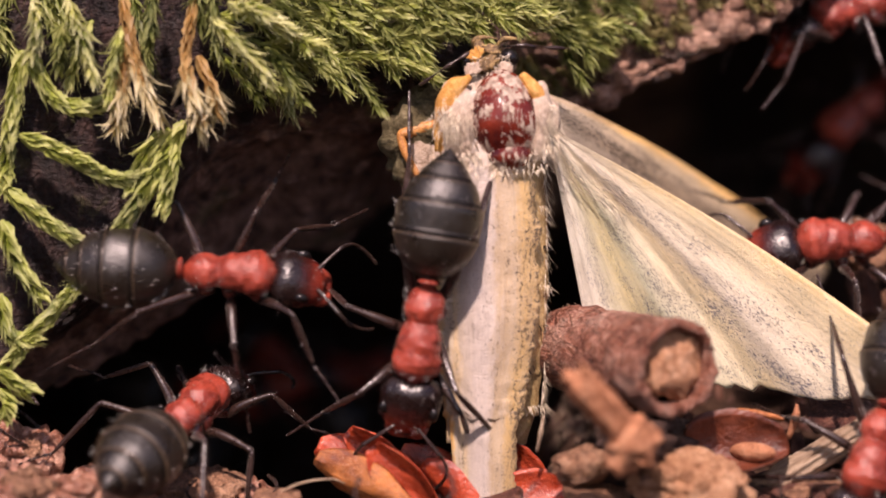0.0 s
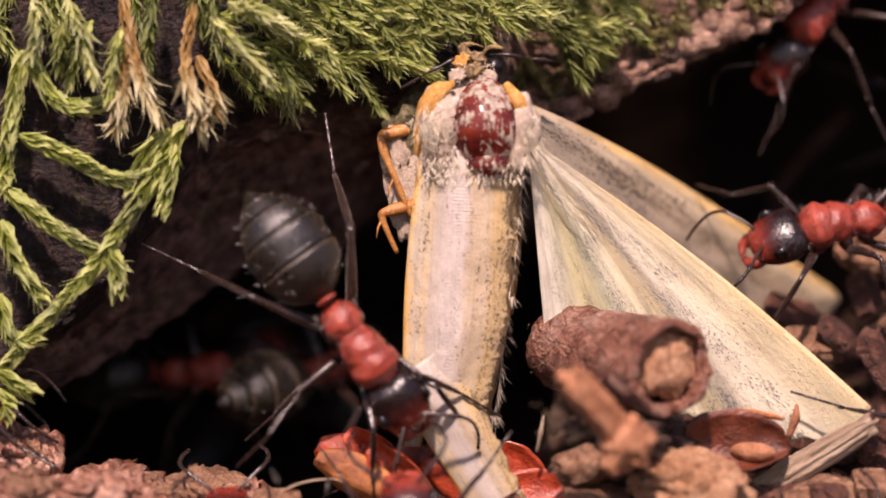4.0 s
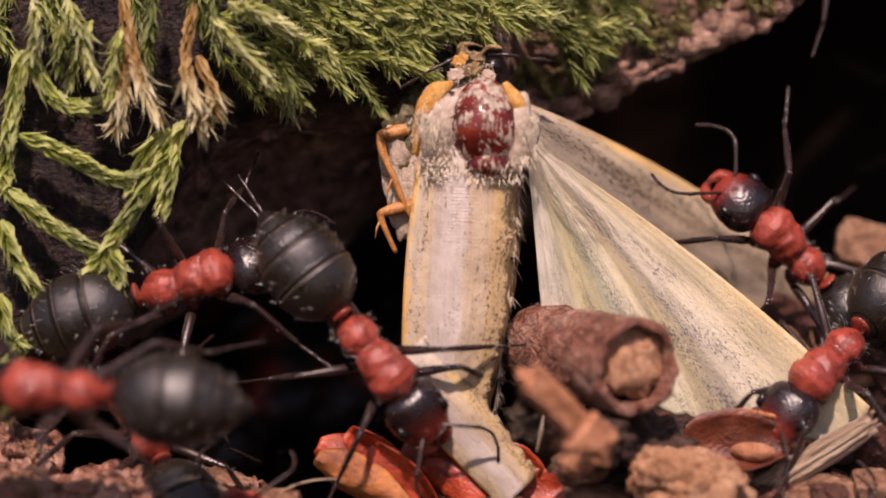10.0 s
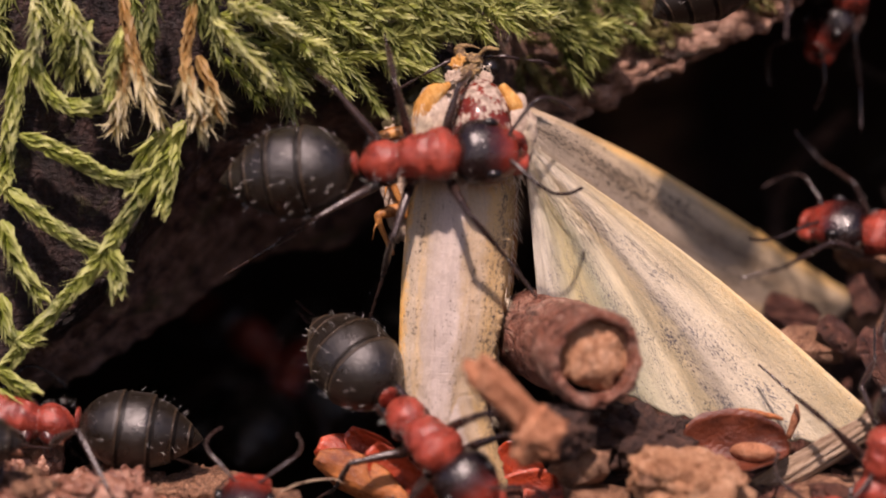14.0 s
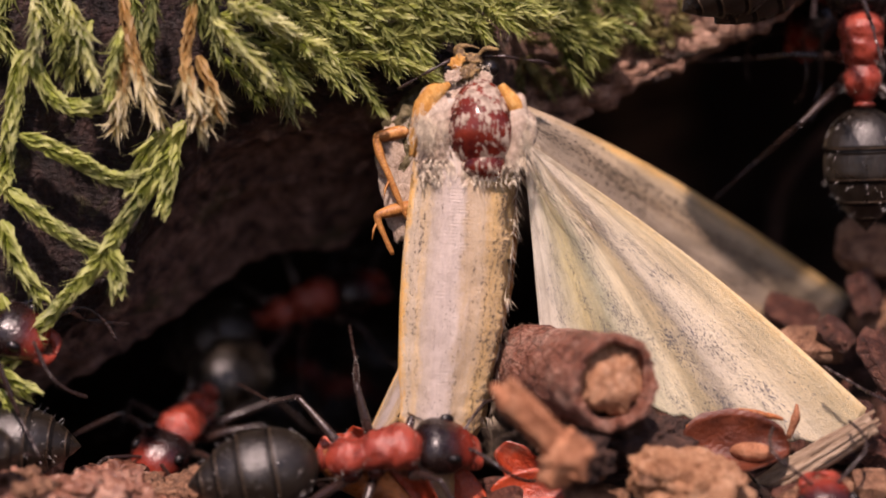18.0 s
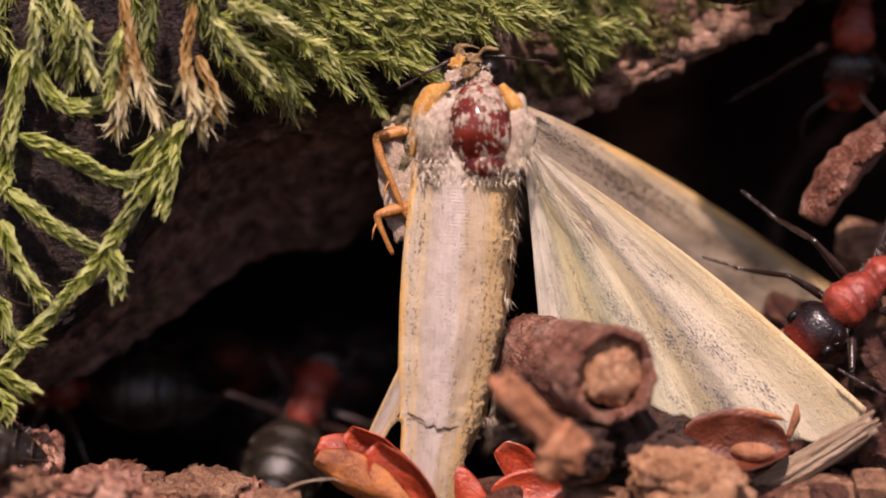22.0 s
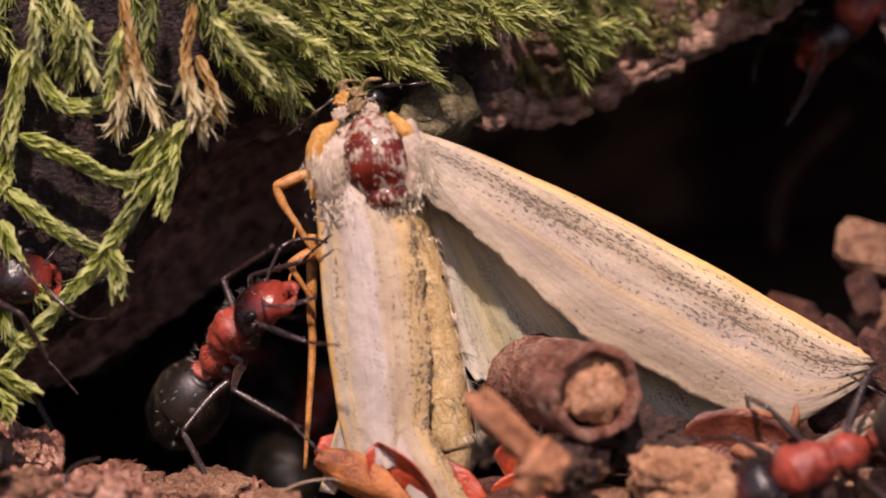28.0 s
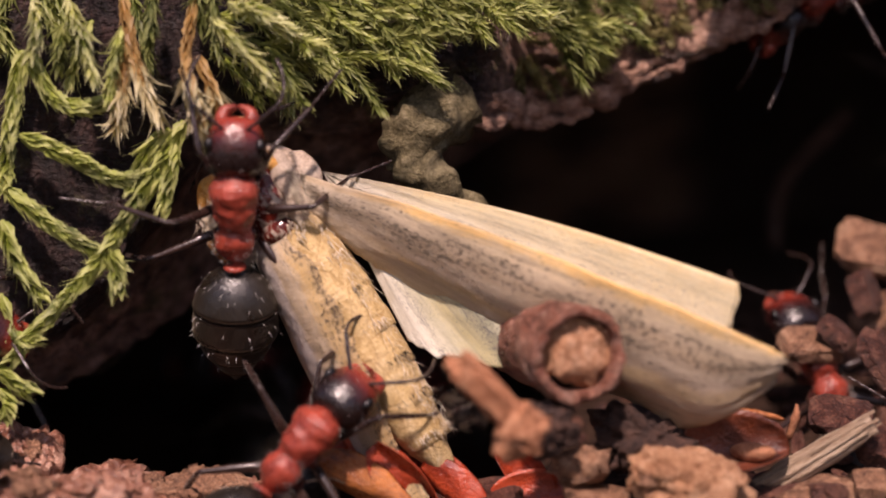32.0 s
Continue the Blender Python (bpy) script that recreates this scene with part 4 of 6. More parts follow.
lay("peeled_strip", join(moved(lump(1.55, 0.42, 0.46, 27, 0.3, 1.3, 0.5, 5, 0.1), pose(-2.95, -0.72, -1.05, 12, 43)), moved(lump(0.62, 0.5, 0.6, 28, 0.35, 1.4, 0.5, 4, 0.1), pose(-2.05, -0.9, -1.95, 0, 30)),
    moved(lump(0.42, 0.35, 0.4, 29, 0.4, 1.5, 0.6, 3), pose(-2.4, -0.8, -2.45))), M_STRIP, twig, "torn orange-brown strip of bark")
lay("fibre_tuft", hairs(90, 33, lambda g: ((g.uniform(-4.1, -2.4), g.uniform(-0.4, 0.9), g.uniform(-2.0, -0.7)), (g.gauss(-0.3, 0.7), g.gauss(-0.4, 0.5), g.gauss(-0.4, 0.8))), 0.55, 0.014), M_STRAW, twig, "pale frayed fibres")
lay("crumb", lump(0.95, 0.7, 0.75, 25, 0.4, 1.4, 0.8, 4), M_DARKCHIP, twig, "dark clinging crumb of bark", at(-0.9, 0.6, -2.2))
lay("splinter", tube([(0, 0, 0), (0.1, -0.1, 0.5), (0.05, -0.1, 1.0)], [0.03, 0.06, 0.02], 5), M_STRAW, twig, "pale splinter", at(-3.0, -0.3, -1.9))
# ---- the moth: in its own space x to its right-hand side as seen, y away, z towards its head; origin in the thorax ----
def wing_shape(length, chord, lead, folds=0.0, fold_n=5, camber=0.0, nu=60, nv=26, fray=0.12, seed=0, thick=0.03, torn=0.0):
    """A wing that runs from the root along +x, leading edge up: chord(u) wide at u, its leading edge at lead(u)."""
    verts, faces, uvs = [], [], []
    off = Vector((seed * 4.7, 1, 2))
    for side in (0, 1):
        for i in range(nu + 1):
            u = i / nu
            for j in range(nv + 1):
                v = j / nv
                c = chord(u)
                x = u * length
                edge = fray * (0.6 * noise.noise(Vector((u * 13, v * 2, 0)) + off) + 0.5 * noise.noise(Vector((u * 57, v * 2, 4)) + off)) * (v ** 8 + u ** 14)
                z = lead(u) - v * c + edge
                ang = math.atan2(v * c, x + 0.8)
                y = folds * (0.15 + u) * math.cos(fold_n * ang * 2.6) - camber * c * 4 * v * (1 - v) + 0.1 * noise.noise(Vector((x * 0.6, z * 0.9, 5)) + off)
                y += 0.03 * noise.noise(Vector((x * 2.5, z * 4, 7)) + off)
                rip = torn * u ** 8 * (noise.noise(Vector((v * 5, 3, 0)) + off) + 0.5 * noise.noise(Vector((v * 19, 6, 0)) + off))
                verts.append((x + edge * 0.5 + rip, y + side * thick, z))
                uvs.append((u, v))
    row, half = nv + 1, (nu + 1) * (nv + 1)
    for i in range(nu):
        for j in range(nv):
            a = i * row + j
            faces.append((a, a + row, a + row + 1, a + 1))
            faces.append((half + a, half + a + 1, half + a + row + 1, half + a + row))
    ring = [i * row for i in range(nu)] + [nu * row + j for j in range(nv)] + [i * row + nv for i in range(nu, 0, -1)] + list(range(nv, 0, -1))
    for a, b in zip(ring, ring[1:] + ring[:1]):
        faces.append((b, a, half + a, half + b))
    return verts, faces, uvs


def forewing_chord(u):
    return 4.3 * min(1, 0.3 + 1.5 * u) ** 0.8 * (1 - max(0, (u - 0.84) / 0.16) ** 2.2 * 0.72)


def fan_shape(spread, folds, nu, nv, fray, seed, thick=0.03):
    """A fan-folded hindwing: rays from the root at the origin, the first along +x, the last spread degrees below it."""
    verts, faces, uvs = [], [], []
    off = Vector((seed * 4.7, 1, 2))
    for side in (0, 1):
        for i in range(nu + 1):
            u = i / nu
            for j in range(nv + 1):
                v = j / nv
                reach = between(v, [(-0.01, 14.9), (0.13, 14.7), (0.3, 12.6), (0.5, 10.6), (0.8, 8.0), (1.0, 6.6)])
                reach += fray * (noise.noise(Vector((v * 26, 0, 0)) + off) + 0.8 * abs(math.sin(v * 16)) - 0.4)
                r, a = u * reach, radians(-spread * v)
                y = folds * (0.06 + 0.13 * r * 0.55) * (1 - abs((v * 3.3 + 0.25 * noise.noise(Vector((v * 3, 1, 1))) + 0.1) % 1 * 2 - 1) * 2) * (0.25 + 0.75 * min(1, v * 2.5))
                y += 0.14 * noise.noise(Vector((r * 0.4, v * 4, 5)) + off) * min(1, u * 3) + 0.02 * noise.noise(Vector((r * 2, v * 50, 7)) + off)
                z = r * math.sin(a) + 0.35 * math.sin(math.pi * u) * (1 - v)
                verts.append((r * math.cos(a), y + side * thick, z))
                uvs.append((u, v))
    row, half = nv + 1, (nu + 1) * (nv + 1)
    for i in range(nu):
        for j in range(nv):
            a = i * row + j
            faces.append((a, a + row, a + row + 1, a + 1))
            faces.append((half + a, half + a + 1, half + a + row + 1, half + a + row))
    ring = [i * row for i in range(nu)] + [nu * row + j for j in range(nv)] + [i * row + nv for i in range(nu, 0, -1)] + list(range(nv, 0, -1))
    for a, b in zip(ring, ring[1:] + ring[:1]):
        faces.append((b, a, half + a, half + b))
    return verts, faces, uvs


moth = thing("dead_moth", "dead cream and grey moth with spread wings under the log", "moth", at(*(1.26, 0, 12.47)))
lay("thorax", ball(1.2, 1.68, 1.2, (0, 0, 0), 30, 22, lambda s: 1 - 0.1 * s + 0.06 * math.cos(3 * s)), M_THORAX, moth, "bald glossy dark red-brown thorax with grey scales left", at(0.06, -0.62, 0.05, 90))
collar = lay("collar", ball(1.85, 1.95, 1.3, (0, 0, 0), 28, 20), M_COLLAR, moth, "cream-grey scaled side of the thorax", at(-0.32, 0.35, -0.1, 90))
for _x, _w, _l in ((-1.42, 0.78, 1.62), (1.22, 0.44, 1.35)):
    lay("shoulder", ball(_w, _l, 0.55, (0, 0, 0), 22, 18, lambda s: 1 + 0.1 * math.sin(7 * s)), M_COLLAR, moth, "cream scaled shoulder", at(_x, -0.82, -0.1, 90) @ pose(0, 0, 0, 0, 0, 6 if _x < 0 else -8))
lay("scutellum", ball(0.78, 0.5, 0.6, (0, 0, 0), 18, 12), M_THORAX, moth, "glossy red-brown hind plate of the thorax", at(0.16, -1.12, -1.22, 90))
head = lay("head", ball(0.68, 0.55, 0.6, (0, 0, 0), 20, 14, lambda s: 1 + 0.06 * math.sin(9 * s)), M_MOTHHEAD, moth, "scaled brown head", at(-0.32, 0.1, 2.05, 90))
for _x in (-0.95, 0.38):
    lay("eye", ball(0.34, 0.36, 0.36, seg=14, rings=10), M_ANTEYE, moth, "black eye", at(_x, -0.15, 2.1))
for _k, (_x, _z, _w, _m) in enumerate(((-0.72, 2.28, 0.5, M_TEGULA), (-0.35, 1.98, 0.55, M_MOTHHEAD), (-0.85, 1.8, 0.5, M_COLLAR), (-0.2, 2.42, 0.45, M_MOTHHEAD), (0.25, 1.75, 0.45, M_COLLAR), (-0.55, 2.55, 0.4, M_MOTHHEAD))):
    lay("scale_patch", flake(_w * 1.2, _w * 0.8, 0.12, 71 + _k, 14, 10, 0.4), _m, moth, "patch of pale scales", at(_x, -0.58 + 0.1 * (_z - 1.9), _z, 82, 20 * _k - 50))
for _pts in ([(-0.75, -0.1, 2.5), (-0.7, -0.35, 2.78), (-0.35, -0.45, 2.85), (0.05, -0.4, 2.75)], [(0.0, -0.2, 2.55), (0.25, -0.4, 2.75), (0.7, -0.4, 2.72)]):
    lay("palp", tube(_pts, [0.09, 0.09, 0.07, 0.04], 8, 16, 0.05, 2), M_MOTHHEAD, moth, "ochre-brown mouth palp")
lay("forehead_tuft", hairs(70, 3, lambda g: ((g.uniform(-1.0, 0.35), g.uniform(-0.6, -0.4), 1.5 + g.random() * 0.7), (g.gauss(0, 0.8), -0.4, g.gauss(0.0, 0.8))), 0.26, 0.02), M_FUZZ, moth, "cream scale tuft")
for _s, _pts in ((-1, [(-0.75, -0.3, 2.4), (-1.25, -0.5, 2.2), (-1.9, -0.5, 1.85), (-2.7, -0.3, 1.4)]), (1, [(0.2, -0.2, 2.5), (0.8, -0.3, 2.5), (1.6, -0.1, 2.4), (2.6, 0.2, 2.3)])):
    lay("antenna", tube(_pts, [0.08, 0.07, 0.05, 0.03], 6, 26, 0.08, 3), M_ANTLEG, moth, "dark beaded antenna")
for _x, _y, _z, _pts, _rad in ((-1.7, -1.1, 0.7, [(-1.0, -0.75, 1.55), (-1.55, -1.0, 1.15), (-1.98, -0.95, 0.3), (-2.2, -0.75, -0.9)], [0.12, 0.3, 0.36, 0.3, 0.1]), (1.2, -0.9, 0.6, [(0.78, -0.75, 1.5), (1.12, -0.95, 0.95), (1.38, -0.9, 0.2), (1.5, -0.7, -0.4)], [0.1, 0.24, 0.27, 0.22, 0.08])):
    lay("tegula", tube(_pts, _rad, 16, 34, 0.1, 4), M_TEGULA, moth, "orange shoulder scale")
    lay("tegula_hair", hairs(240, 11 + int(_x), lambda g: ((_x + g.gauss(0, 0.26), _y - 0.34 + g.random() * 0.2, _z - 0.55 + g.gauss(0, 0.3)), (g.gauss(0, 0.4), -0.25, -1)), 0.5, 0.011), M_FUZZ, moth, "pale orange scale hairs")
lay("thorax_fur", hairs(170, 9, lambda g: ((lambda a: (1.25 * math.cos(a), g.uniform(-0.5, 0.6), 1.5 * math.sin(a)))(g.uniform(-2.9, -0.1)), (g.gauss(0, 0.4), -0.3, -1)), 0.6, 0.013), M_FUZZ, moth, "cream fur round the thorax")

lay("collar_fur", hairs(620, 27, lambda g: ((-1.1 + g.gauss(-0.25, 0.4), -1.36 + 0.2 * g.random(), g.uniform(-1.7, 0.5)), (g.gauss(-0.15, 0.5), -0.25, -1)), 0.2, 0.032), M_COLLAR, moth, "pinkish grey scales lying along the thorax")
lay("root_fur", hairs(170, 29, lambda g: ((1.25 + g.gauss(0.1, 0.25), -1.1 - 0.15 * g.random(), g.uniform(-1.3, 0.6)), (g.gauss(0.45, 0.35), -0.12, -0.9)), 0.5, 0.013), M_FUZZ, moth, "pinkish cream fur at the wing roots")
lay("waist_fur", hairs(230, 19, lambda g: ((g.uniform(-1.9, 1.4), -1.25 - 0.25 * g.random(), -1.0 - 0.8 * g.random()), (g.gauss(0.1, 0.45), -0.2, -1)), 0.34, 0.02), M_FUZZ, moth, "cream-grey fur below the thorax")
lay("wing_root", lump(0.55, 0.45, 0.85, 41, 0.2, 1, 1.0, 3), M_COLLAR, moth, "pinkish cream root of the spread wings", at(1.45, 0.15, 0.1, 0, -12))
abdomen = lay("abdomen", tube([(0, 0, 0), (0.05, 0.0, -3), (0.05, 0.0, -6), (0, 0, -10.2)], [1.1, 1.25, 1.3, 1.3, 1.29, 1.24, 1.17, 1.02, 0.85, 0.35], 26, 60, 0.08, 3), M_ABDOMEN, moth, "ochre yellow abdomen")
for _k in range(6):
    lay("segment_band", tube([(0.05, 0.1, -1.6 - 1.35 * _k), (0.05, 0.1, -1.9 - 1.35 * _k), (0.05, 0.1, -2.5 - 1.35 * _k)], [q * (0.99, 1.005, 1.0, 0.9, 0.775, 0.64)[_k] for q in (1.25, 1.3, 1.26)], 26, 6, 0.03, _k), M_ABDOMEN, abdomen)
    lay("segment_tuft", hairs(22, 60 + _k, lambda g: ((lambda a: (0.05 + (1.3 - 0.08 * max(0, _k - 2)) * math.cos(a), 0.0 - 1.25 * abs(math.sin(a)), -2.1 - 1.35 * _k))(g.uniform(-0.5, 1.6)), (g.gauss(0.35, 0.4), -0.3, -1)), 0.42, 0.013), M_ANTEYE if _k in (1, 3, 4) else M_FUZZ, abdomen, "ragged tuft of scales")
lay("abdomen_fringe", hairs(300, 4, lambda g: ((lambda s, z: (s * (1.45 + z * 0.05), g.uniform(-0.7, 0.4), z))(g.choice((-1, 1, 1)), -g.uniform(0.5, 9)), (g.gauss(0.2, 0.4), -0.3, -1)), 0.5, 0.012), M_FUZZ, abdomen, "pale hair fringe")

hindwing = lay("hindwing", fan_shape(47, 0.27, 60, 56, 0.3, 2), M_HINDWING, moth, "pale cream folded hindwing with dark rubbed specks")
lay("wing_fur", hairs(110, 8, lambda g: ((g.uniform(0.2, 3.5), -0.3, -g.uniform(0, 1.2)), (1, -0.25, g.gauss(-0.15, 0.2))), 0.9, 0.009), M_FUZZ, hindwing, "cream hairs at the wing root")
forewing_right = lay("forewing", wing_shape(17.2, forewing_chord, lambda u: 0.45 * math.sin(math.pi * u ** 0.8), 0.16, 6, 0.1, 90, 34, 0.3, 5, torn=0.5), M_UNDERWING, moth, "long narrow grey forewing with an orange leading edge")
forewing_left = lay("forewing", wing_shape(11.0, lambda u: between(u, [(-0.01, 0.9), (0.05, 1.4), (0.1, 1.8), (0.2, 2.6), (0.3, 3.25), (0.45, 3.45), (0.62, 3.45), (0.78, 3.2), (0.9, 2.85), (1.01, 2.55)]), lambda u: between(u, [(-0.01, -0.7), (0.04, -0.3), (0.09, -0.08), (0.28, 0.14), (0.6, 0.28), (0.8, 0.22), (1.01, 0.0)]), 0.05, 6, -0.2, 130, 36, 0.3, 7, torn=0.5), M_FOREWING, moth, "grey forewing folded over the body, orange outer edge")
wing_tip = lay("wing_tip", wing_shape(5.9, lambda u: 2.5 - 0.8 * u, lambda u: 0, 0.05, 6, -0.16, 40, 18, 0.35, 9), M_FOREWING, forewing_left, "torn grey tip of the forewing", at(10.2, -0.1, -0.3))
torn_flap = lay("torn_flap", wing_shape(3.2, lambda u: 0.9 - 0.35 * u, lambda u: 0, 0.03, 6, 0.1, 16, 8, 0.2, 11), M_FOREWING, forewing_left, "torn orange strip of the wing edge", at(9.6, 0.3, 0.2, 0, -8))
folded_hindwing = lay("folded_hindwing", join(lump(0.7, 0.3, 2.1, 43, 0.22, 1.1, 1.0, 4), moved(lump(0.5, 0.3, 1.0, 44, 0.25, 1.2, 1.0, 3), Matrix.Translation((-0.25, -0.1, 0.8)))), M_COLLAR, moth, "crumpled pinkish cream hindwing behind the shoulder")
for _k, _pts in enumerate([
    [(-1.6, 0.9, 0.2), (-3.1, 0.7, -0.1), (-3.45, 0.6, -0.35), (-3.0, 0.5, -1.6), (-2.4, 0.6, -3.0)],
    [(-1.6, 0.9, -2.4), (-3.1, 0.6, -2.75), (-3.4, 0.5, -3.0), (-2.9, 0.6, -4.2)],
    [(1.1, 2.0, -1.6), (1.2, 2.0, -4.2), (0.9, 2.0, -6.6)],
]):
    leg = lay("leg", tube(_pts, [0.2, 0.22, 0.16, 0.12, 0.08], 10, 28, 0.05, _k), M_MOTHLEG, moth, "thin orange leg")
    lay("spur", tube([_pts[-2], Vector(_pts[-2]) + Vector((-0.15, -0.1, -0.35)), Vector(_pts[-2]) + Vector((-0.2, -0.15, -0.7))], [0.05, 0.045, 0.015], 6), M_MOTHLEG, leg, "small leg spur")
long_leg = lay("leg", tube([(0, 0, 0), (-0.25, 0, -2.2), (-0.3, 0, -4), (-0.75, -0.2, -8)], [0.24, 0.2, 0.16, 0.13, 0.07], 10, 30, 0.04, 6), M_MOTHLEG, moth, "long thin orange hind leg")
# ---- wood ants: y forward, z over the back, origin in the thorax ----
def leg_part(name, parent, side, y, way, knee_up, scale=1.0):
    """A leg from its hip: thick hip joint, thigh up and out, shin down, thin jointed foot; the hip is the leg's own origin."""
    f = Vector((side * way[0], way[1], 0)).normalized()
    hip = Vector((0, 0, 0))
    k1 = f * 0.35 + Vector((0, 0, -0.25))
    knee = k1 + f * 1.75 * scale + Vector((0, 0, knee_up))
    ankle = knee + f * 1.5 * scale + Vector((0, 0, -knee_up - 0.75))
    toe = ankle + f * 1.5 * scale + Vector((0, 0, -0.55))
    leg = lay(name, tube([k1 * 0.8, k1, k1.lerp(knee, 0.3) + Vector((0, 0, 0.1)), k1.lerp(knee, 0.7) + Vector((0, 0, 0.07)), knee], [0.1, 0.13, 0.175, 0.15, 0.105, 0.1], 9, 18), M_ANTLEG, parent, m=at(side * 0.42, y, -0.42))
    lay("hip", tube([hip + Vector((-side * 0.12, 0, 0.1)), hip, k1 * 0.6, k1 * 1.05], [0.2, 0.3, 0.25, 0.12], 10, 10), M_COXA, leg, "dark red hip")
    lay("shin", tube([knee, knee.lerp(ankle, 0.15), knee.lerp(ankle, 0.6), ankle], [0.07, 0.095, 0.11, 0.095, 0.06], 8, 12), M_ANTLEG, leg)
    lay("spur", tube([ankle, ankle.lerp(toe, 0.12) + Vector((0, 0.06, -0.16)), ankle.lerp(toe, 0.2) + Vector((0, 0.08, -0.26))], [0.03, 0.022, 0.006], 5), M_ANTLEG, leg)
    beads = []
    for k in range(5):
        beads += [0.04, 0.055, 0.066 - 0.006 * k]
    lay("foot", tube([ankle, ankle.lerp(toe, 0.35) + Vector((0, 0, 0.03)), ankle.lerp(toe, 0.7), toe, toe + f * 0.1 + Vector((0, 0, -0.1))], beads + [0.03, 0.01], 6, 32), M_ANTLEG, leg)
    lay("bristles", hairs(26, int(y * 10) + 40, lambda g: ((lambda p: p)(knee.lerp(ankle, g.random()) if g.random() < 0.6 else k1.lerp(knee, g.random())), (g.gauss(0, 1), g.gauss(0, 1), g.gauss(0, 1))), 0.19, 0.006), M_HAIR, leg, "fine pale bristles")
    return leg


def thorax_shape():
    """The waisted thorax: shield in front, narrow middle with sutures, a deep groove, a rounded rear."""
    form = [(-1.62, 0.14, -0.16), (-1.48, 0.36, -0.16), (-1.22, 0.54, -0.1), (-0.9, 0.6, -0.02), (-0.6, 0.57, 0.0), (-0.44, 0.52, -0.02), (-0.36, 0.5, -0.03), (-0.26, 0.53, 0.02), (-0.05, 0.6, 0.08),
            (0.22, 0.65, 0.12), (0.44, 0.67, 0.1), (0.54, 0.675, 0.09), (0.64, 0.7, 0.08), (0.95, 0.77, 0.06), (1.25, 0.71, 0.02), (1.55, 0.45, -0.04), (1.78, 0.2, -0.06)]
    n, steps, verts, faces = 24, 64, [], []
    for i in range(steps + 1):
        y = form[0][0] + (form[-1][0] - form[0][0]) * i / steps
        w = between(y, [(f[0], f[1]) for f in form])
        c = between(y, [(f[0], f[2]) for f in form])
        for j in range(n):
            a = TAU * j / n
            side = 1.0 + 0.1 * math.cos(2 * a)
            q = Vector((math.cos(a), y * 2, math.sin(a)))
            k = 1 + 0.11 * noise.noise(q * 1.9) + 0.05 * noise.noise(q * 5)
            # the sutures slant down the sides
            groove = 1 - 0.035 * math.exp(-((y - 0.1 + 0.45 * math.sin(a)) / 0.06) ** 2) - 0.03 * math.exp(-((y - 0.62 - 0.3 * math.sin(a)) / 0.05) ** 2)
            verts.append((w * side * k * groove * math.cos(a), y, c + w * k * groove * math.sin(a) * (1.0 if math.sin(a) > 0 else 1.25)))
    for i in range(steps):
        for j in range(n):
            a, b = i * n + j, i * n + (j + 1) % n
            faces.append((a, b, b + n, a + n))
    faces += [tuple(range(n)), tuple(range(steps * n, steps * n + n))]
    return verts, faces


GASTER = [(-0.02, 0.16), (-0.2, 0.62), (-0.6, 1.07), (-1.1, 1.34), (-1.7, 1.48), (-2.3, 1.46), (-2.9, 1.27), (-3.4, 0.98), (-3.8, 0.66), (-4.15, 0.34), (-4.4, 0.05)]


def gaster_radius(y):
    return between(y, GASTER[::-1])


def lathe(rows, n=32, squash=0.94):
    """A round body along y through rows of (y, radius)."""
    verts, faces = [], []
    for y, r in rows:
        for j in range(n):
            a = TAU * j / n
            q = Vector((math.cos(a), y, math.sin(a)))
            k = 1 + 0.012 * noise.noise(q * 2.5)
            verts.append((r * k * math.cos(a), y, squash * r * k * math.sin(a)))
    for i in range(len(rows) - 1):
        for j in range(n):
            a, b = i * n + j, i * n + (j + 1) % n
            faces.append((a, b, b + n, a + n))
    faces += [tuple(range(n)), tuple(range((len(rows) - 1) * n, len(rows) * n))]
    return verts, faces


def head_shape():
    """Seen from above a rounded heart: widest behind the eyes, hollow at the back, narrow at the jaws; flattened below."""
    n, rings, verts, faces = 30, 24, [], []
    for i in range(rings + 1):
        s = -math.cos(math.pi * i / rings)
        y = s * 1.05
        wide = between(s, [(-1.01, 0.0), (-0.97, 0.34), (-0.85, 0.68), (-0.6, 0.95), (-0.25, 1.06), (0.15, 1.02), (0.5, 0.88), (0.8, 0.7), (0.93, 0.52), (1.01, 0.0)])
        tall = between(s, [(-1.01, 0.0), (-0.97, 0.3), (-0.85, 0.52), (-0.5, 0.72), (0.0, 0.76), (0.5, 0.64), (0.85, 0.42), (0.95, 0.28), (1.01, 0.0)])
        for j in range(n):
            a = TAU * j / n
            x, z = wide * math.cos(a), tall * math.sin(a) * (1 if math.sin(a) > 0 else 0.8)
            back = 0.16 * max(0, -s) ** 3 * math.exp(-(x / 0.4) ** 2)
            ridge = 0.05 * math.exp(-((abs(x) - 0.27) / 0.1) ** 2 - ((s - 0.5) / 0.22) ** 2) - 0.05 * math.exp(-(x / 0.12) ** 2 - ((s - 0.45) / 0.25) ** 2)
            verts.append((x, y + back, z + (ridge if math.sin(a) > 0 else 0)))
    for i in range(rings):
        for j in range(n):
            a, b = i * n + j, i * n + (j + 1) % n
            faces.append((a, b, b + n, a + n))
    return verts, faces


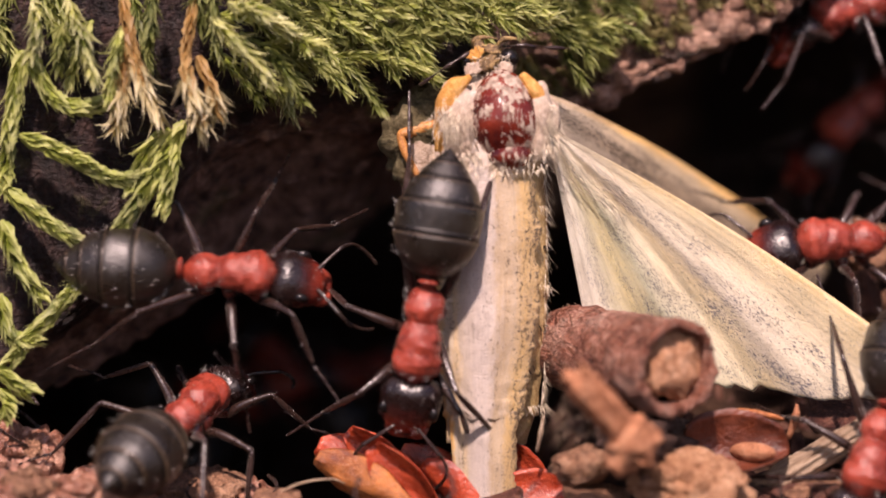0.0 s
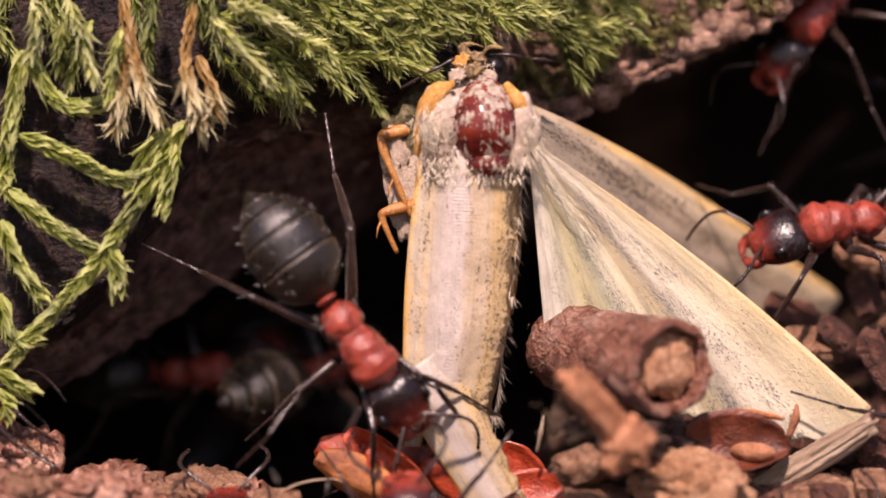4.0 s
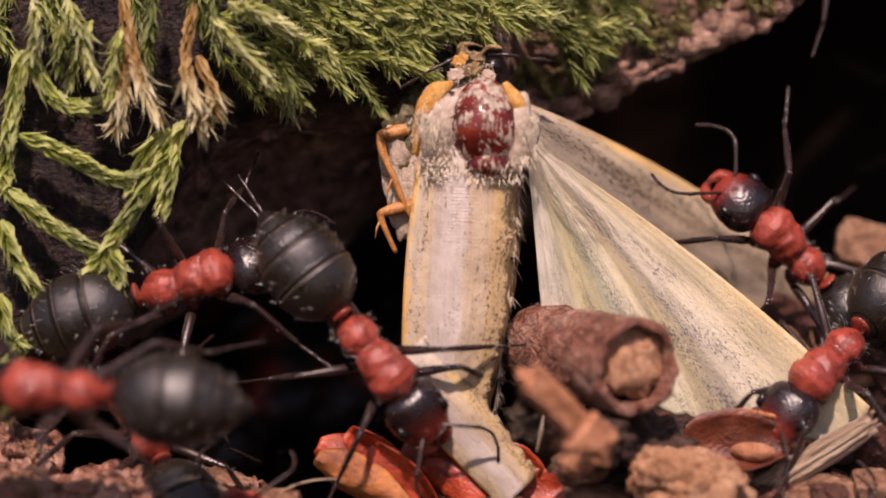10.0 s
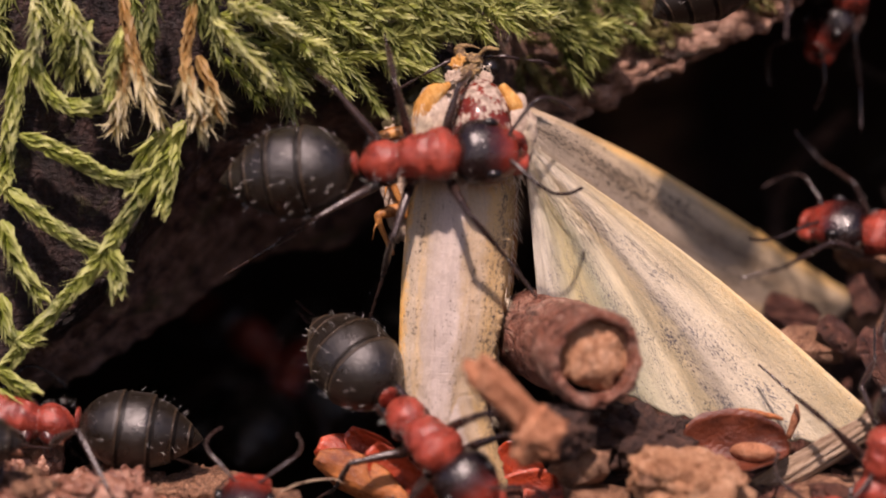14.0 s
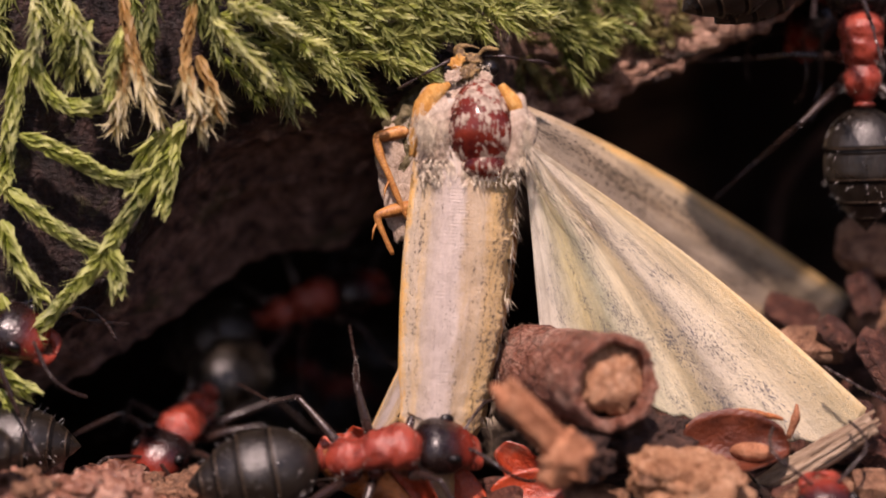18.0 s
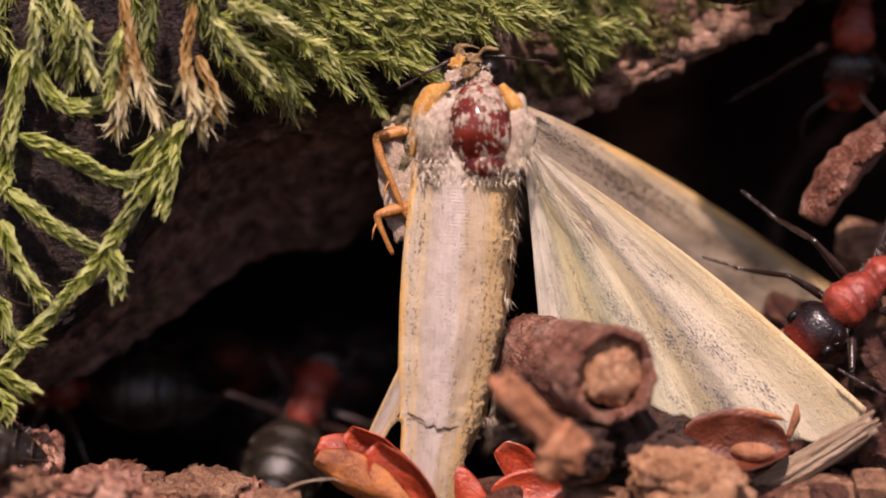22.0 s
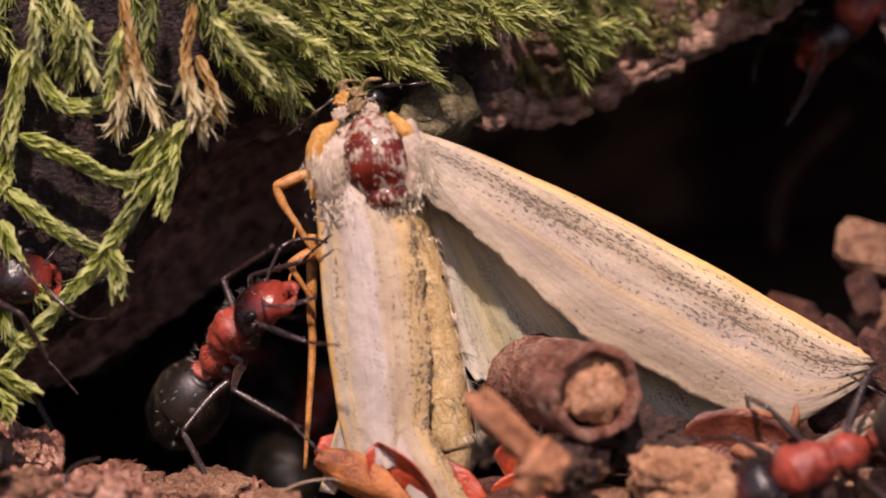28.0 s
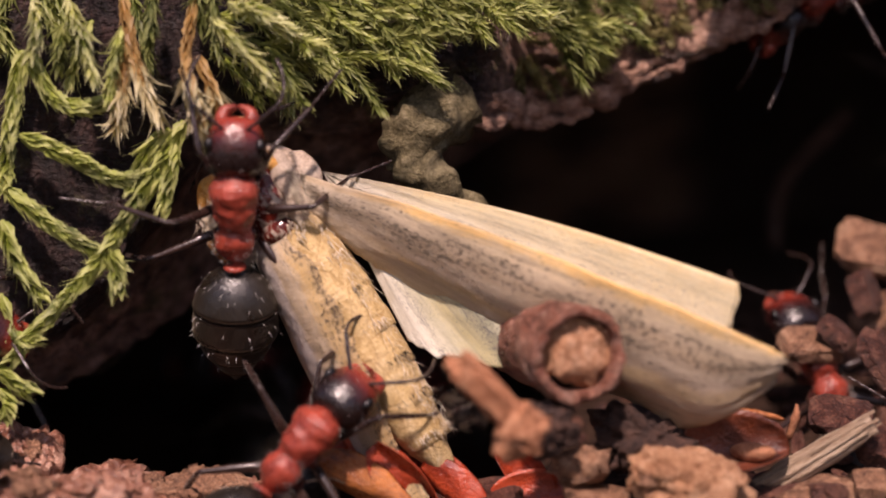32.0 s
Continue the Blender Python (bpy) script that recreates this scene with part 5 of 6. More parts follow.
def build_ant(name, label):
    ant = thing(name, label, "ant", at(0, 0, 0), "wood ants")
    thorax = lay("thorax", thorax_shape(), M_ANTRED, ant, "glossy red waisted thorax")
    lay("petiole", join(ball(0.4, 0.13, 0.5, (0, -1.72, 0.06), 16, 8), ball(0.17, 0.45, 0.17, (0, -1.65, -0.24), 10, 8)), M_ANTRED, ant, "red waist scale")
    cuts = [-0.02, -1.45, -2.55, -3.35, -3.92, -4.4]
    g = lay("gaster", lathe([(y, gaster_radius(y) * 0.955) for y in [-0.03 - 4.35 * i / 30 for i in range(31)]]), M_BAND, ant, "black shiny gaster", at(0, -1.75, -0.05, 4))
    for k, (front, rear) in enumerate(zip(cuts, cuts[1:])):
        start = front - (0.17 if k else 0)
        rows = [(start + (rear - start) * i / 12, gaster_radius(start + (rear - start) * i / 12) * (0.965 + 0.045 * i / 12)) for i in range(13)]
        plate = lay("gaster_plate", lathe(rows + [(rear - 0.015, rows[-1][1] * 0.95)], 36), M_GASTER, g, "black shell plate with a greyish sheen")
        if k < 4:
            r = rows[-1][1]
            lay("rim", lathe([(rear + 0.02, r * 0.998), (rear, r * 1.004), (rear - 0.02, r * 1.004), (rear - 0.03, r * 0.985)], 36), M_PLATE, g, "thin pale rim of a gaster plate")

    def spot(rng):
        a, y = rng.uniform(-0.4, math.pi + 0.4), -0.3 - 3.5 * rng.random()
        r = gaster_radius(y)
        return (r * math.cos(a), y, 0.94 * r * math.sin(a)), (math.cos(a), -0.9, math.sin(a))
    lay("bristles", hairs(64, 6, spot, 0.19, 0.0085), M_HAIR, g, "short pale bristles")

    def fuzz(rng):
        a, y = rng.uniform(-0.5, math.pi + 0.5), rng.uniform(-1.5, 1.6)
        w = 0.5 + 0.12 * abs(y)
        return (w * math.cos(a), y, w * math.sin(a)), (math.cos(a) + rng.gauss(0, 0.3), rng.gauss(0, 0.4), math.sin(a) + 0.3)
    lay("back_bristles", hairs(130, 7, fuzz, 0.25, 0.0055), M_HAIR, thorax, "short pale bristles")
    head = lay("head", moved(head_shape(), Matrix.Translation((0, 0.88, 0))), M_ANTHEAD, ant, "dark head with red cheeks", at(0, 1.55, 0.0, -20))
    lay("face_bristles", hairs(46, 16, lambda r: ((lambda a, s: (0.95 * math.cos(a) * (1 - 0.3 * s), 0.9 + s, 0.62 * math.sin(a)))(r.uniform(0.1, 3.04), r.uniform(-0.8, 0.8)), (r.gauss(0, 0.5), r.gauss(0.2, 0.5), 1)), 0.2, 0.0065), M_HAIR, head, "short pale bristles")
    for s in (-1, 1):
        lay("eye", ball(0.17, 0.26, 0.2, seg=16, rings=12), M_ANTEYE, head, "black oval eye", at(s * 0.82, 0.98, 0.42, 0, s * 30))
        jaw = join(tube([(s * 0.42, 1.62, -0.1), (s * 0.5, 1.86, -0.16), (s * 0.4, 2.12, -0.22), (s * 0.06, 2.3, -0.25)], [0.24, 0.25, 0.2, 0.05], 9, 14), *[tube([(s * (0.34 - 0.1 * i), 1.98 + 0.09 * i, -0.22), (s * (0.2 - 0.1 * i), 1.96 + 0.1 * i, -0.25)], [0.06, 0.01], 5) for i in range(4)])
        lay("mandible", jaw, M_ANTRED, head, "red toothed jaw")
        elbow = (s * 1.35, 2.3, 0.85)
        an = lay("antenna", tube([(s * 0.3, 1.45, 0.45), (s * 0.7, 1.75, 0.66), elbow], [0.06, 0.055, 0.06, 0.075], 8, 14), M_ANTLEG, head, "elbowed dark antenna")
        beads = [0.045]
        for k in range(11):
            beads += [0.05, 0.072, 0.055]
        lay("whip", tube([elbow, (s * 1.55, 2.75, 0.7), (s * 1.5, 3.35, 0.4), (s * 1.25, 3.9, 0.1)], beads + [0.03], 7, 66), M_ANTLEG, an, "beaded tip of the antenna")
    for s in (-1, 1):
        leg_part("foreleg", ant, s, 0.95, (0.75, 0.75), 0.75, 0.9)
        leg_part("midleg", ant, s, 0.05, (1.0, 0.02), 0.95, 1.0)
        leg_part("hindleg", ant, s, -0.7, (0.75, -0.8), 1.05, 1.25)
    return ant


def facing(x, y, z, a, f, u):
    """An ant's pose, set to fit the camera's view: heading a degrees up from the +x side, f degrees away into the
    hollow, its back turned u degrees up from the camera's side.
    """
    a, f, u = radians(a), radians(f), radians(u)
    fwd = Vector((math.cos(a) * math.cos(f), math.sin(f), math.sin(a) * math.cos(f)))
    up = Vector((0, -math.cos(u), math.sin(u)))
    up = (up - fwd * up.dot(fwd)).normalized()
    m = Matrix((fwd.cross(up), fwd, up)).transposed().to_4x4()
    m.translation = Vector((x, y, z)) * MM
    return m


ANT_LABEL = "red and black wood ant "
# seconds, place in mm, heading, depth angle, turn of the back
ANTS = [
    ("tugging at the moth's wing", 1.0, [
        (0, -0.73, -2.2, 5.66, -99, 4, 8), (1, -0.86, -2.2, 5.7, -99, 4, 8), (1.5, -0.35, -2.2, 5.38, -82, 0, 8), (1.8, -1.57, -2, 5.65, -72, 0, 10), (2, -2.66, -3.0, 6.05, -60, 0, 12), (2.5, -3.40, -2.8, 5.96, -56, 0, 12),
        (3, -3.25, -2.8, 5.87, -52, 0, 12), (3.5, -3.18, -2.8, 5.59, -54, 0, 12), (5.5, -1.41, -2.6, 5.21, -50, -6, 15), (6, -1.52, -2.6, 5.16, -48, -6, 15), (7, -1.74, -2.5, 5.48, -52, -8, 15), (8, -2.08, -2.4, 5.21, -54, -8, 18),
        (9, -2.96, -2.4, 5.11, -58, -5, 15), (10, -2.27, -2.4, 4.92, -52, -5, 15), (10.5, -1.74, -2.4, 5.11, -52, -4, 15), (11, -0.67, -2.5, 4.74, -52, 0, 10), (12, -1.15, -2.5, 4.93, -52, 0, 10), (13, -1.47, -2.5, 4.89, -48, 0, 10),
        (13.5, -2.1, -1.8, 3.77, -45, -4, 15), (14, -0.72, -3, 2.46, -45, -30, 15), (14.5, -1.47, -2.6, 2.52, -48, -10, 20), (15.3, -0.25, -5.5, -0.85, -75, -20, 30), (16.2, 0.1, -14, -6.89, -90, -25, 60), (32, 0.26, -14, -6.89, -90, -25, 60)]),
    ("walking into the hollow under the log", 0.95, [(0, -7.17, -1, 7.66, -4, 4, 25), (0.5, -4.39, 2, 7.18, -8, 20, 35), (1, -2.84, 9, 5.07, -40, 40, 50), (2, -1.48, 18, 3.36, -40, 50, 60), (4, -1.1, 26, 2.22, -40, 50, 60), (32, -1.1, 26.5, 2.19, -40, 50, 60)]),
    ("on the bark flakes", 0.95, [(0, -8.32, -0.8, 3.19, 40, 58, 55), (1, -7.52, -0.6, 3.42, 40, 52, 52), (1.5, -7.09, 0.4, 3.84, 32, 48, 50), (2, -6.38, 1.2, 3.41, 24, 26, 50), (2.5, -5.98, 2.4, 3.54, 20, 26, 50), (3, -5.89, 4, 3.35, 20, 35, 50), (3.5, -5.05, 7, 4.11, 15, 40, 50), (5, -2.82, 16, 3.46, 15, 50, 60), (7, -2.57, 25, 2.27, 15, 50, 60), (32, -2.59, 25.5, 2.25, 20, 50, 60)]),
    ("hanging on the edge of the log", 0.95, [
        (0, 14.92, 6.9, 17.25, 200, -8, 70), (0.5, 13.51, 6.5, 17.31, 200, -8, 70), (1, 11.17, 5.9, 17.46, 196, -6, 70), (1.5, 12.23, 6.1, 17.07, 198, -6, 65), (2, 12.59, 6.1, 16.96, 206, -8, 60), (2.5, 13.07, 6.3, 16.98, 208, -8, 60), (3, 14.02, 6.5, 17.00, 232, -12, 30),
        (3.5, 13.71, 6.5, 17.11, 230, -12, 30), (5.5, 15.68, 7.1, 18.41, 232, -6, 40), (6, 16.75, 7.1, 19.91, 228, -6, 50), (7, 16.65, 7.1, 20.01, 215, -6, 60), (12, 14.81, 6.9, 18.70, 205, -6, 70), (13, 14.92, 6.9, 18.18, 210, -6, 70), (14, 15.43, 6.9, 18.39, 230, -6, 60), (16.5, 15.02, 6.9, 17.56, 232, -6, 50),
        (17, 15.68, 7.1, 18.41, 235, -6, 50), (19, 12.69, 6.5, 18.55, 225, -6, 60), (20, 11.22, 6.3, 18.42, 230, -6, 60), (20.5, 13.33, 6.7, 17.74, 245, -6, 40), (21, 15.12, 6.9, 17.04, 262, -6, 12), (21.5, 14.81, 6.9, 17.15, 262, -6, 12), (22, 15.06, 6.9, 17.11, 264, -6, 12),
        (23, 15.43, 6.9, 17.56, 250, -6, 30), (24, 15.02, 6.9, 17.76, 235, -6, 40), (25, 14.16, 6.7, 18.36, 222, -6, 50), (27.5, 16.05, 6.9, 17.97, 220, -8, 50), (28, 15.74, 6.9, 17.56, 214, -8, 55), (29, 16.05, 6.9, 17.66, 214, -8, 55), (30, 15.94, 6.9, 17.97, 214, -8, 55), (31, 15.00, 6.8, 18.06, 210, -8, 60), (32, 14.16, 6.7, 17.95, 208, -8, 60)]),
    ("climbing about the litter beside the moth", 1.0, [
        (0, 14.05, 3.4, 8.76, 184, -6, 30), (0.5, 13.75, 3.4, 8.82, 184, -6, 30), (1, 13.49, 3.4, 8.86, 180, -6, 30), (2, 13.26, 3.2, 9.01, 178, -8, 25), (2.5, 14.02, 3.2, 8.76, 182, -8, 25), (3, 14.35, 2.6, 8.36, 220, -14, 25), (3.5, 14.02, 2.6, 8.65, 205, -12, 30),
        (5.5, 14.34, 4, 11.42, 150, -10, 35), (6, 14.68, 3.6, 11.25, 125, -4, 20), (6.5, 14.68, 3.6, 11.81, 155, -10, 35), (7, 13.59, 2.4, 9.68, 196, -14, 35), (7.5, 12.49, 1.6, 8.75, 194, -14, 40), (8, 13.22, 0.6, 5.28, 236, -22, 40), (8.5, 13.73, 0.2, 5, 232, -22, 40),
        (9, 12.49, -0.4, 4.17, 196, -16, 50), (9.5, 11.7, -0.6, 5.23, 190, -14, 50), (10, 13.06, -0.2, 4.64, 224, -22, 45), (10.5, 13.32, 0, 3.1, 240, -22, 45), (11, 14.21, -1.5, 0.94, 285, -20, 40), (11.6, 17.2, -2, -0.14, 300, -10, 40), (12, 19.5, -2, 0.2, 310, -6, 50), (13, 21.78, -2, 0.8, 320, 0, 70), (32, 21.97, -2, 0.8, 320, 0, 70)]),
    ("scrambling over the litter", 0.95, [(0, 14.01, -3.2, 1.83, 250, -12, 20), (0.5, 15.14, -2.6, 2.15, 260, -12, 20), (1, 15.95, -2.2, 2.86, 230, -12, 30), (2, 18.34, -1.5, 2.07, 300, 0, 50), (11.5, 18.34, -1.5, 0.75, 200, 0, 50), (12, 16.78, -3.6, 1.13, 5, 0, 40), (13, 16.78, -3.6, 0.94, 5, 0, 45),
        (14, 14.25, -3.4, 1.2, 70, -4, 40), (14.5, 14.99, -3.4, 1.11, 40, 0, 40), (16, 16.99, -2.6, 1.78, 80, 0, 40), (32, 18.23, -2, 1.36, 80, 0, 50)]),
    ("coming up over the bark flakes", 0.95, [
        (0, -6.64, -4, -3.21, 95, 25, 45), (4.5, -7.07, -3.2, -1.86, 95, 25, 45), (5.5, -8.22, -1.8, 2.46, 95, 28, 35), (6, -8.11, -1.6, 2.92, 100, 28, 35), (7, -8.53, -1.5, 3.04, 104, 28, 35), (8, -8.83, -1.4, 2.85, 104, 28, 35), (9, -9.32, -1.2, 2.89, 112, 28, 40),
        (10, -10.1, -1, 2.69, 120, 25, 45), (10.5, -10.38, -1, 2.88, 130, 20, 45), (11, -11.49, -0.8, 3.19, 140, 10, 50), (11.5, -11.26, -0.8, 2.87, 146, 8, 55), (12, -10.5, -0.8, 2.39, 150, 10, 60), (12.5, -11.64, -0.8, 2.68, 168, 4, 70), (13, -12.74, -0.8, 2.77, 172, 0, 72), (13.5, -13.25, -0.8, 2.77, 174, 0, 72), (14, -13.87, -0.8, 2.77, 176, 0, 72), (14.5, -14.29, -0.8, 2.77, 178, 0, 72),
        (16, -17.17, -0.6, 2.38, 180, 0, 72), (32, -19.83, -0.6, 1.62, 180, 0, 72)]),
    ("hurrying over the flakes close in front", 1.0, [
        (0, -0.42, -7, -3.48, 100, 10, 35), (4.5, -0.79, -5.5, -1.57, 100, 10, 30), (5.5, -1.99, -6, 2.5, 112, 20, 25), (6, -1.67, -6, 2.23, 112, 22, 25), (6.5, -2.55, -6.2, 2.78, 118, 18, 20), (7, -3.95, -6.6, 3.78, 134, 6, 15), (7.5, -4.9, -7, 4.24, 138, 2, 15), (8, -5.8, -7.4, 4.87, 140, 0, 15),
        (8.5, -6.69, -7.6, 4.97, 150, 0, 15), (9, -8.27, -7.8, 6.33, 132, 0, 15), (9.5, -10.15, -7.8, 7.06, 128, 0, 15), (10, -11.97, -7.8, 4.11, 176, 0, 30), (10.5, -16.64, -5, 3.77, 180, 0, 40), (12, -19.52, -5, 2.69, 180, 0, 50), (32, -19.88, -5, 1.97, 180, 0, 50)]),
    ("climbing past the moss", 1.0, [
        (0, -19.21, 0, 3.48, 0, 0, 60), (5.5, -16.43, -0.5, 3.7, 0, 5, 60), (6, -15.48, -0.5, 3.7, 5, 5, 60), (7, -12.82, -0.5, 3.7, 2, 5, 55), (7.5, -12.06, -0.5, 5.41, 25, 5, 50), (8, -11.16, -0.8, 8.55, 14, 5, 40), (8.5, -10.59, -0.8, 10.16, 14, 6, 40), (9, -7.87, -0.6, 10.45, 8, 8, 40), (9.5, -7.3, -0.5, 10.26, 12, 8, 40), (10, -8.58, -1, 7.36, 16, 0, 30),
        (10.5, -4.96, -1.6, 12.21, 38, -6, 20), (11, 3.73, -2.6, 18.32, 60, -8, 20), (11.5, 6.9, -1.6, 18.6, 20, -6, 40), (12, 9.6, -0.6, 19.4, 20, 0, 60), (13, 11.79, 0, 19.55, 30, 10, 80), (32, 14.02, 2, 22.16, 30, 10, 90)]),
    ("walking along under the log", 1.05, [
        (0, -22.65, 0, 4.63, 0, 0, 50), (10, -21.31, 0, 4.63, 0, 0, 50), (10.5, -17.81, -0.3, 5.02, 5, 0, 50), (11, -13.72, -0.8, 5.71, 24, 0, 40), (11.5, -8.41, -0.9, 10.25, 26, 0, 30), (12, -8.18, -0.9, 10.88, 16, 2, 28), (12.5, -7.08, -0.9, 10.96, 16, 2, 28), (13, -4.13, -1.2, 12.13, 22, 0, 25), (13.5, -2.7, -1.6, 11.18, 8, -4, 20), (14, -1.1, -2.4, 11.43, 6, -6, 12), (14.5, 0.76, -2.4, 12.17, 10, -2, 20),
        (15.3, 4.81, -1.6, 13.9, 24, 0, 40), (16, 8.92, 0, 16.11, 26, 6, 60), (17, 13.55, 1.5, 20.14, 40, 10, 80), (32, 15.2, 2, 22.56, 40, 10, 90)]),
    ("darting past close in front", 0.9, [(0, -21.82, -4.5, 2.29, 20, 0, 40), (11.6, -17.83, -4.5, 3.74, 30, 0, 35), (12, -11.76, -4.5, 5.01, 34, 0, 30), (12.2, -9.86, -4.5, 1.93, -40, 0, 35), (12.5, -9.08, -8, -7.32, -70, 0, 40), (32, -8.38, -14, -8.49, -90, 0, 60)]),
    ("resting on the bark flakes", 1.0, [
        (0, -8.61, -6, -4.35, 80, 20, 40), (16, -6.64, -4, -1.94, 85, 20, 40), (17, -6.75, -3, 0.05, 85, 25, 35), (17.5, -3.42, -2.4, 2.51, 30, 20, 40), (18, -2.31, -2.4, 1.76, 8, 6, 40), (18.5, -3.9, -2.2, 2.12, 10, 4, 40), (19, -3.65, -2.2, 2.21, 4, 2, 35), (19.5, -3.92, -1.6, 3.58, 24, 14, 35), (20, -6.1, -0.5, 3.85, 38, 46, 45), (20.5, -4.97, 2, 4.15, 50, 40, 40), (21, -5.00, 8, 3.44, 60, 45, 45), (22, -5, 10, 2.9, 70, 50, 50), (25, -5.16, 13, 2.5, 70, 50, 50), (32, -5.04, 15, 2.16, 70, 50, 60)]),
    ("waiting in the dark of the hollow", 1.0, [
        (0, -19.27, 2, 2.19, 0, 0, 60), (17.5, -17.5, 1, 3.42, 10, 0, 50), (18, -16.5, -0.4, 6.3, -12, -14, 40), (18.5, -14.34, 0.6, 3.64, 0, 10, 50), (19, -12.73, 0.2, 2.7, 215, -50, 40), (20, -13.51, 3.4, 2.59, 205, -50, 40), (20.5, -12.44, 3.6, 3.27, 205, -55, 35), (21, -11.85, 4.4, 4.54, 205, -58, 30), (21.4, -13.12, 8.4, 3.62, 190, -30, 35), (22, -15.06, 9, 3.17, 180, 0, 40), (23, -14.95, 9.4, 3.25, 182, 0, 38), (24, -16.31, 8.6, 3.82, 182, 0, 38), (25, -16.80, 8.4, 3.94, 180, 0, 38), (28, -16.88, 8, 4.27, 195, 0, 36), (30, -16.94, 8, 4.38, 196, 0, 36), (32, -17.04, 8, 4.38, 194, 0, 36)]),
    ("looking in from beside the moss", 0.95, [(0, -20.69, -0.2, 7.31, 10, 0, 40), (23.5, -18.31, -0.6, 7.32, 10, 0, 35), (24, -16.66, -0.8, 7.13, 8, 0, 30), (25, -16.13, -0.9, 7.23, 5, 0, 25), (28, -16.39, -0.9, 7.51, 2, 0, 25), (29, -16.83, -0.9, 6.94, 2, 0, 25), (30, -16.58, -0.9, 7.13, 2, 0, 25), (31, -16.64, -0.9, 7.13, 2, 0, 25), (31.5, -16.92, -0.9, 6.56, -4, 0, 25), (32, -17.3, -0.9, 6.18, -10, 0, 25)]),
    ("climbing out to drag the moth", 1.0, [
        (0, -7.46, 24, 2.08, 30, 10, 30), (21.5, -7.46, 24, 2.33, 20, 10, 30), (23.5, -5.3, 12, 4.3, -20, -20, 50), (24, -3.1, 8.5, 4.4, -30, -45, 60), (24.5, -3.6, 6, 5.6, 30, -50, 60), (25, -4.0, 5, 6.7, 66, -46, 55), (25.5, -4.4, 4.4, 6.2, 55, -42, 50), (27.5, -7.1, 1.2, 5.5, 48, -42, 45), (28, -7.45, 1, 5.2, 52, -42, 45), (28.5, -7.7, 0.8, 5.5, 60, -42, 45),
        (29, -7.2, 0.4, 6.6, 55, -42, 40), (29.5, -6.1, -1.6, 8.6, 62, -30, 30), (30, -5.5, -3.0, 8.3, 52, -16, 15), (30.5, -6.35, -1.9, 9.4, 82, -22, 12), (31, -6.8, -1.8, 9.6, 88, -24, 12), (32, -6.9, -1.8, 9.45, 88, -24, 12)]),
    ("coming up between the flakes", 1.0, [(0, -11.81, -6, -4.35, 60, 10, 40), (30, -13.04, -5, -2.71, 60, 10, 40), (30.5, -12.94, -4.5, -0.97, 60, 10, 40), (31, -11.7, -4.2, -0.8, 64, 10, 30), (31.5, -6.6, -3.8, 1.2, 34, 8, 30), (32, -4.75, -3, 1.85, 50, 6, 25)]),
    ("prowling beside the moth's wing", 1.0, [
        (0, 20.4, 6, 8.87, 180, 0, 40), (9, 17.75, 5, 8.46, 170, 0, 40), (9.5, 13.94, 4, 8.66, 150, -6, 35), (10, 12.15, 2.6, 8.46, 135, -6, 25), (10.5, 11.8, 2.2, 7.48, 150, -6, 25), (11, 13.56, 2.2, 6.99, 142, -6, 25), (11.5, 15.73, 10.0, 8.67, 130, 0, 30), (12, 14.99, 15.0, 10.04, 120, 10, 40), (12.5, 17.12, 13.0, 9.78, 60, 10, 40), (13, 21.83, 6, 8.66, 0, 0, 40), (14, 16.44, 4.5, 8.66, 160, 0, 40), (14.5, 19.55, 4, 8.06, 180, 0, 40),
        (16, 16.38, 0, 3.1, 110, 0, 35), (16.5, 14.89, 0, 4.44, 105, 4, 25), (17, 16.48, 2.6, 8.46, 90, 6, 25), (17.5, 15.67, 3.6, 13.64, 92, 4, 20), (18, 14.78, 3.6, 15.24, 92, 0, 15), (18.5, 15.11, 3.8, 16.45, 92, 0, 20), (19, 15.51, 3.8, 19.65, 95, 0, 30), (20, 17.15, 4, 22.08, 60, 10, 60), (32, 18.96, 5, 23.45, 60, 10, 80)]),
    ("working among the chips", 1.0, [
        (0, 12.89, -5, -3.79, 95, 10, 35), (18, 12.63, -4.4, -2.25, 95, 10, 35), (18.5, 11.99, -3.8, -1.05, 85, 12, 35), (19, 11.89, -3, 0.74, 75, 10, 30), (19.5, 12.94, -2.4, 1.02, 100, 10, 35), (20, 15.1, 2, 8.26, 215, -10, 35), (20.5, 15.27, 2.4, 8.85, 200, -10, 35), (21, 14.45, 2.2, 7.67, 215, -10, 30), (21.5, 15.16, 1.8, 6.89, 215, -10, 30), (22, 14.58, 1.6, 7.09, 218, -12, 25), (22.5, 14.02, 2, 6.5, 205, -8, 30), (23, 13.19, 3, 6.08, 190, -6, 35), (24, 15.07, 3, 7.67, 170, -8, 35),
        (24.5, 15.37, 3, 7.67, 170, -8, 35), (25, 15.67, 1.4, 6.12, 5, 0, 35), (25.5, 14.85, 0, 3.48, 20, 0, 40), (26.5, 11.37, -3, 2.92, 200, 0, 35), (27.5, 10.66, -4.2, 3.73, 170, 0, 30), (28, 12.2, -4.2, 1.64, 200, 0, 35), (28.5, 15.51, -4.5, 0.12, 320, 0, 40), (29.5, 21.54, -5, -0.91, 320, 0, 45), (32, 21.9, -5, -0.91, 320, 0, 45)]),
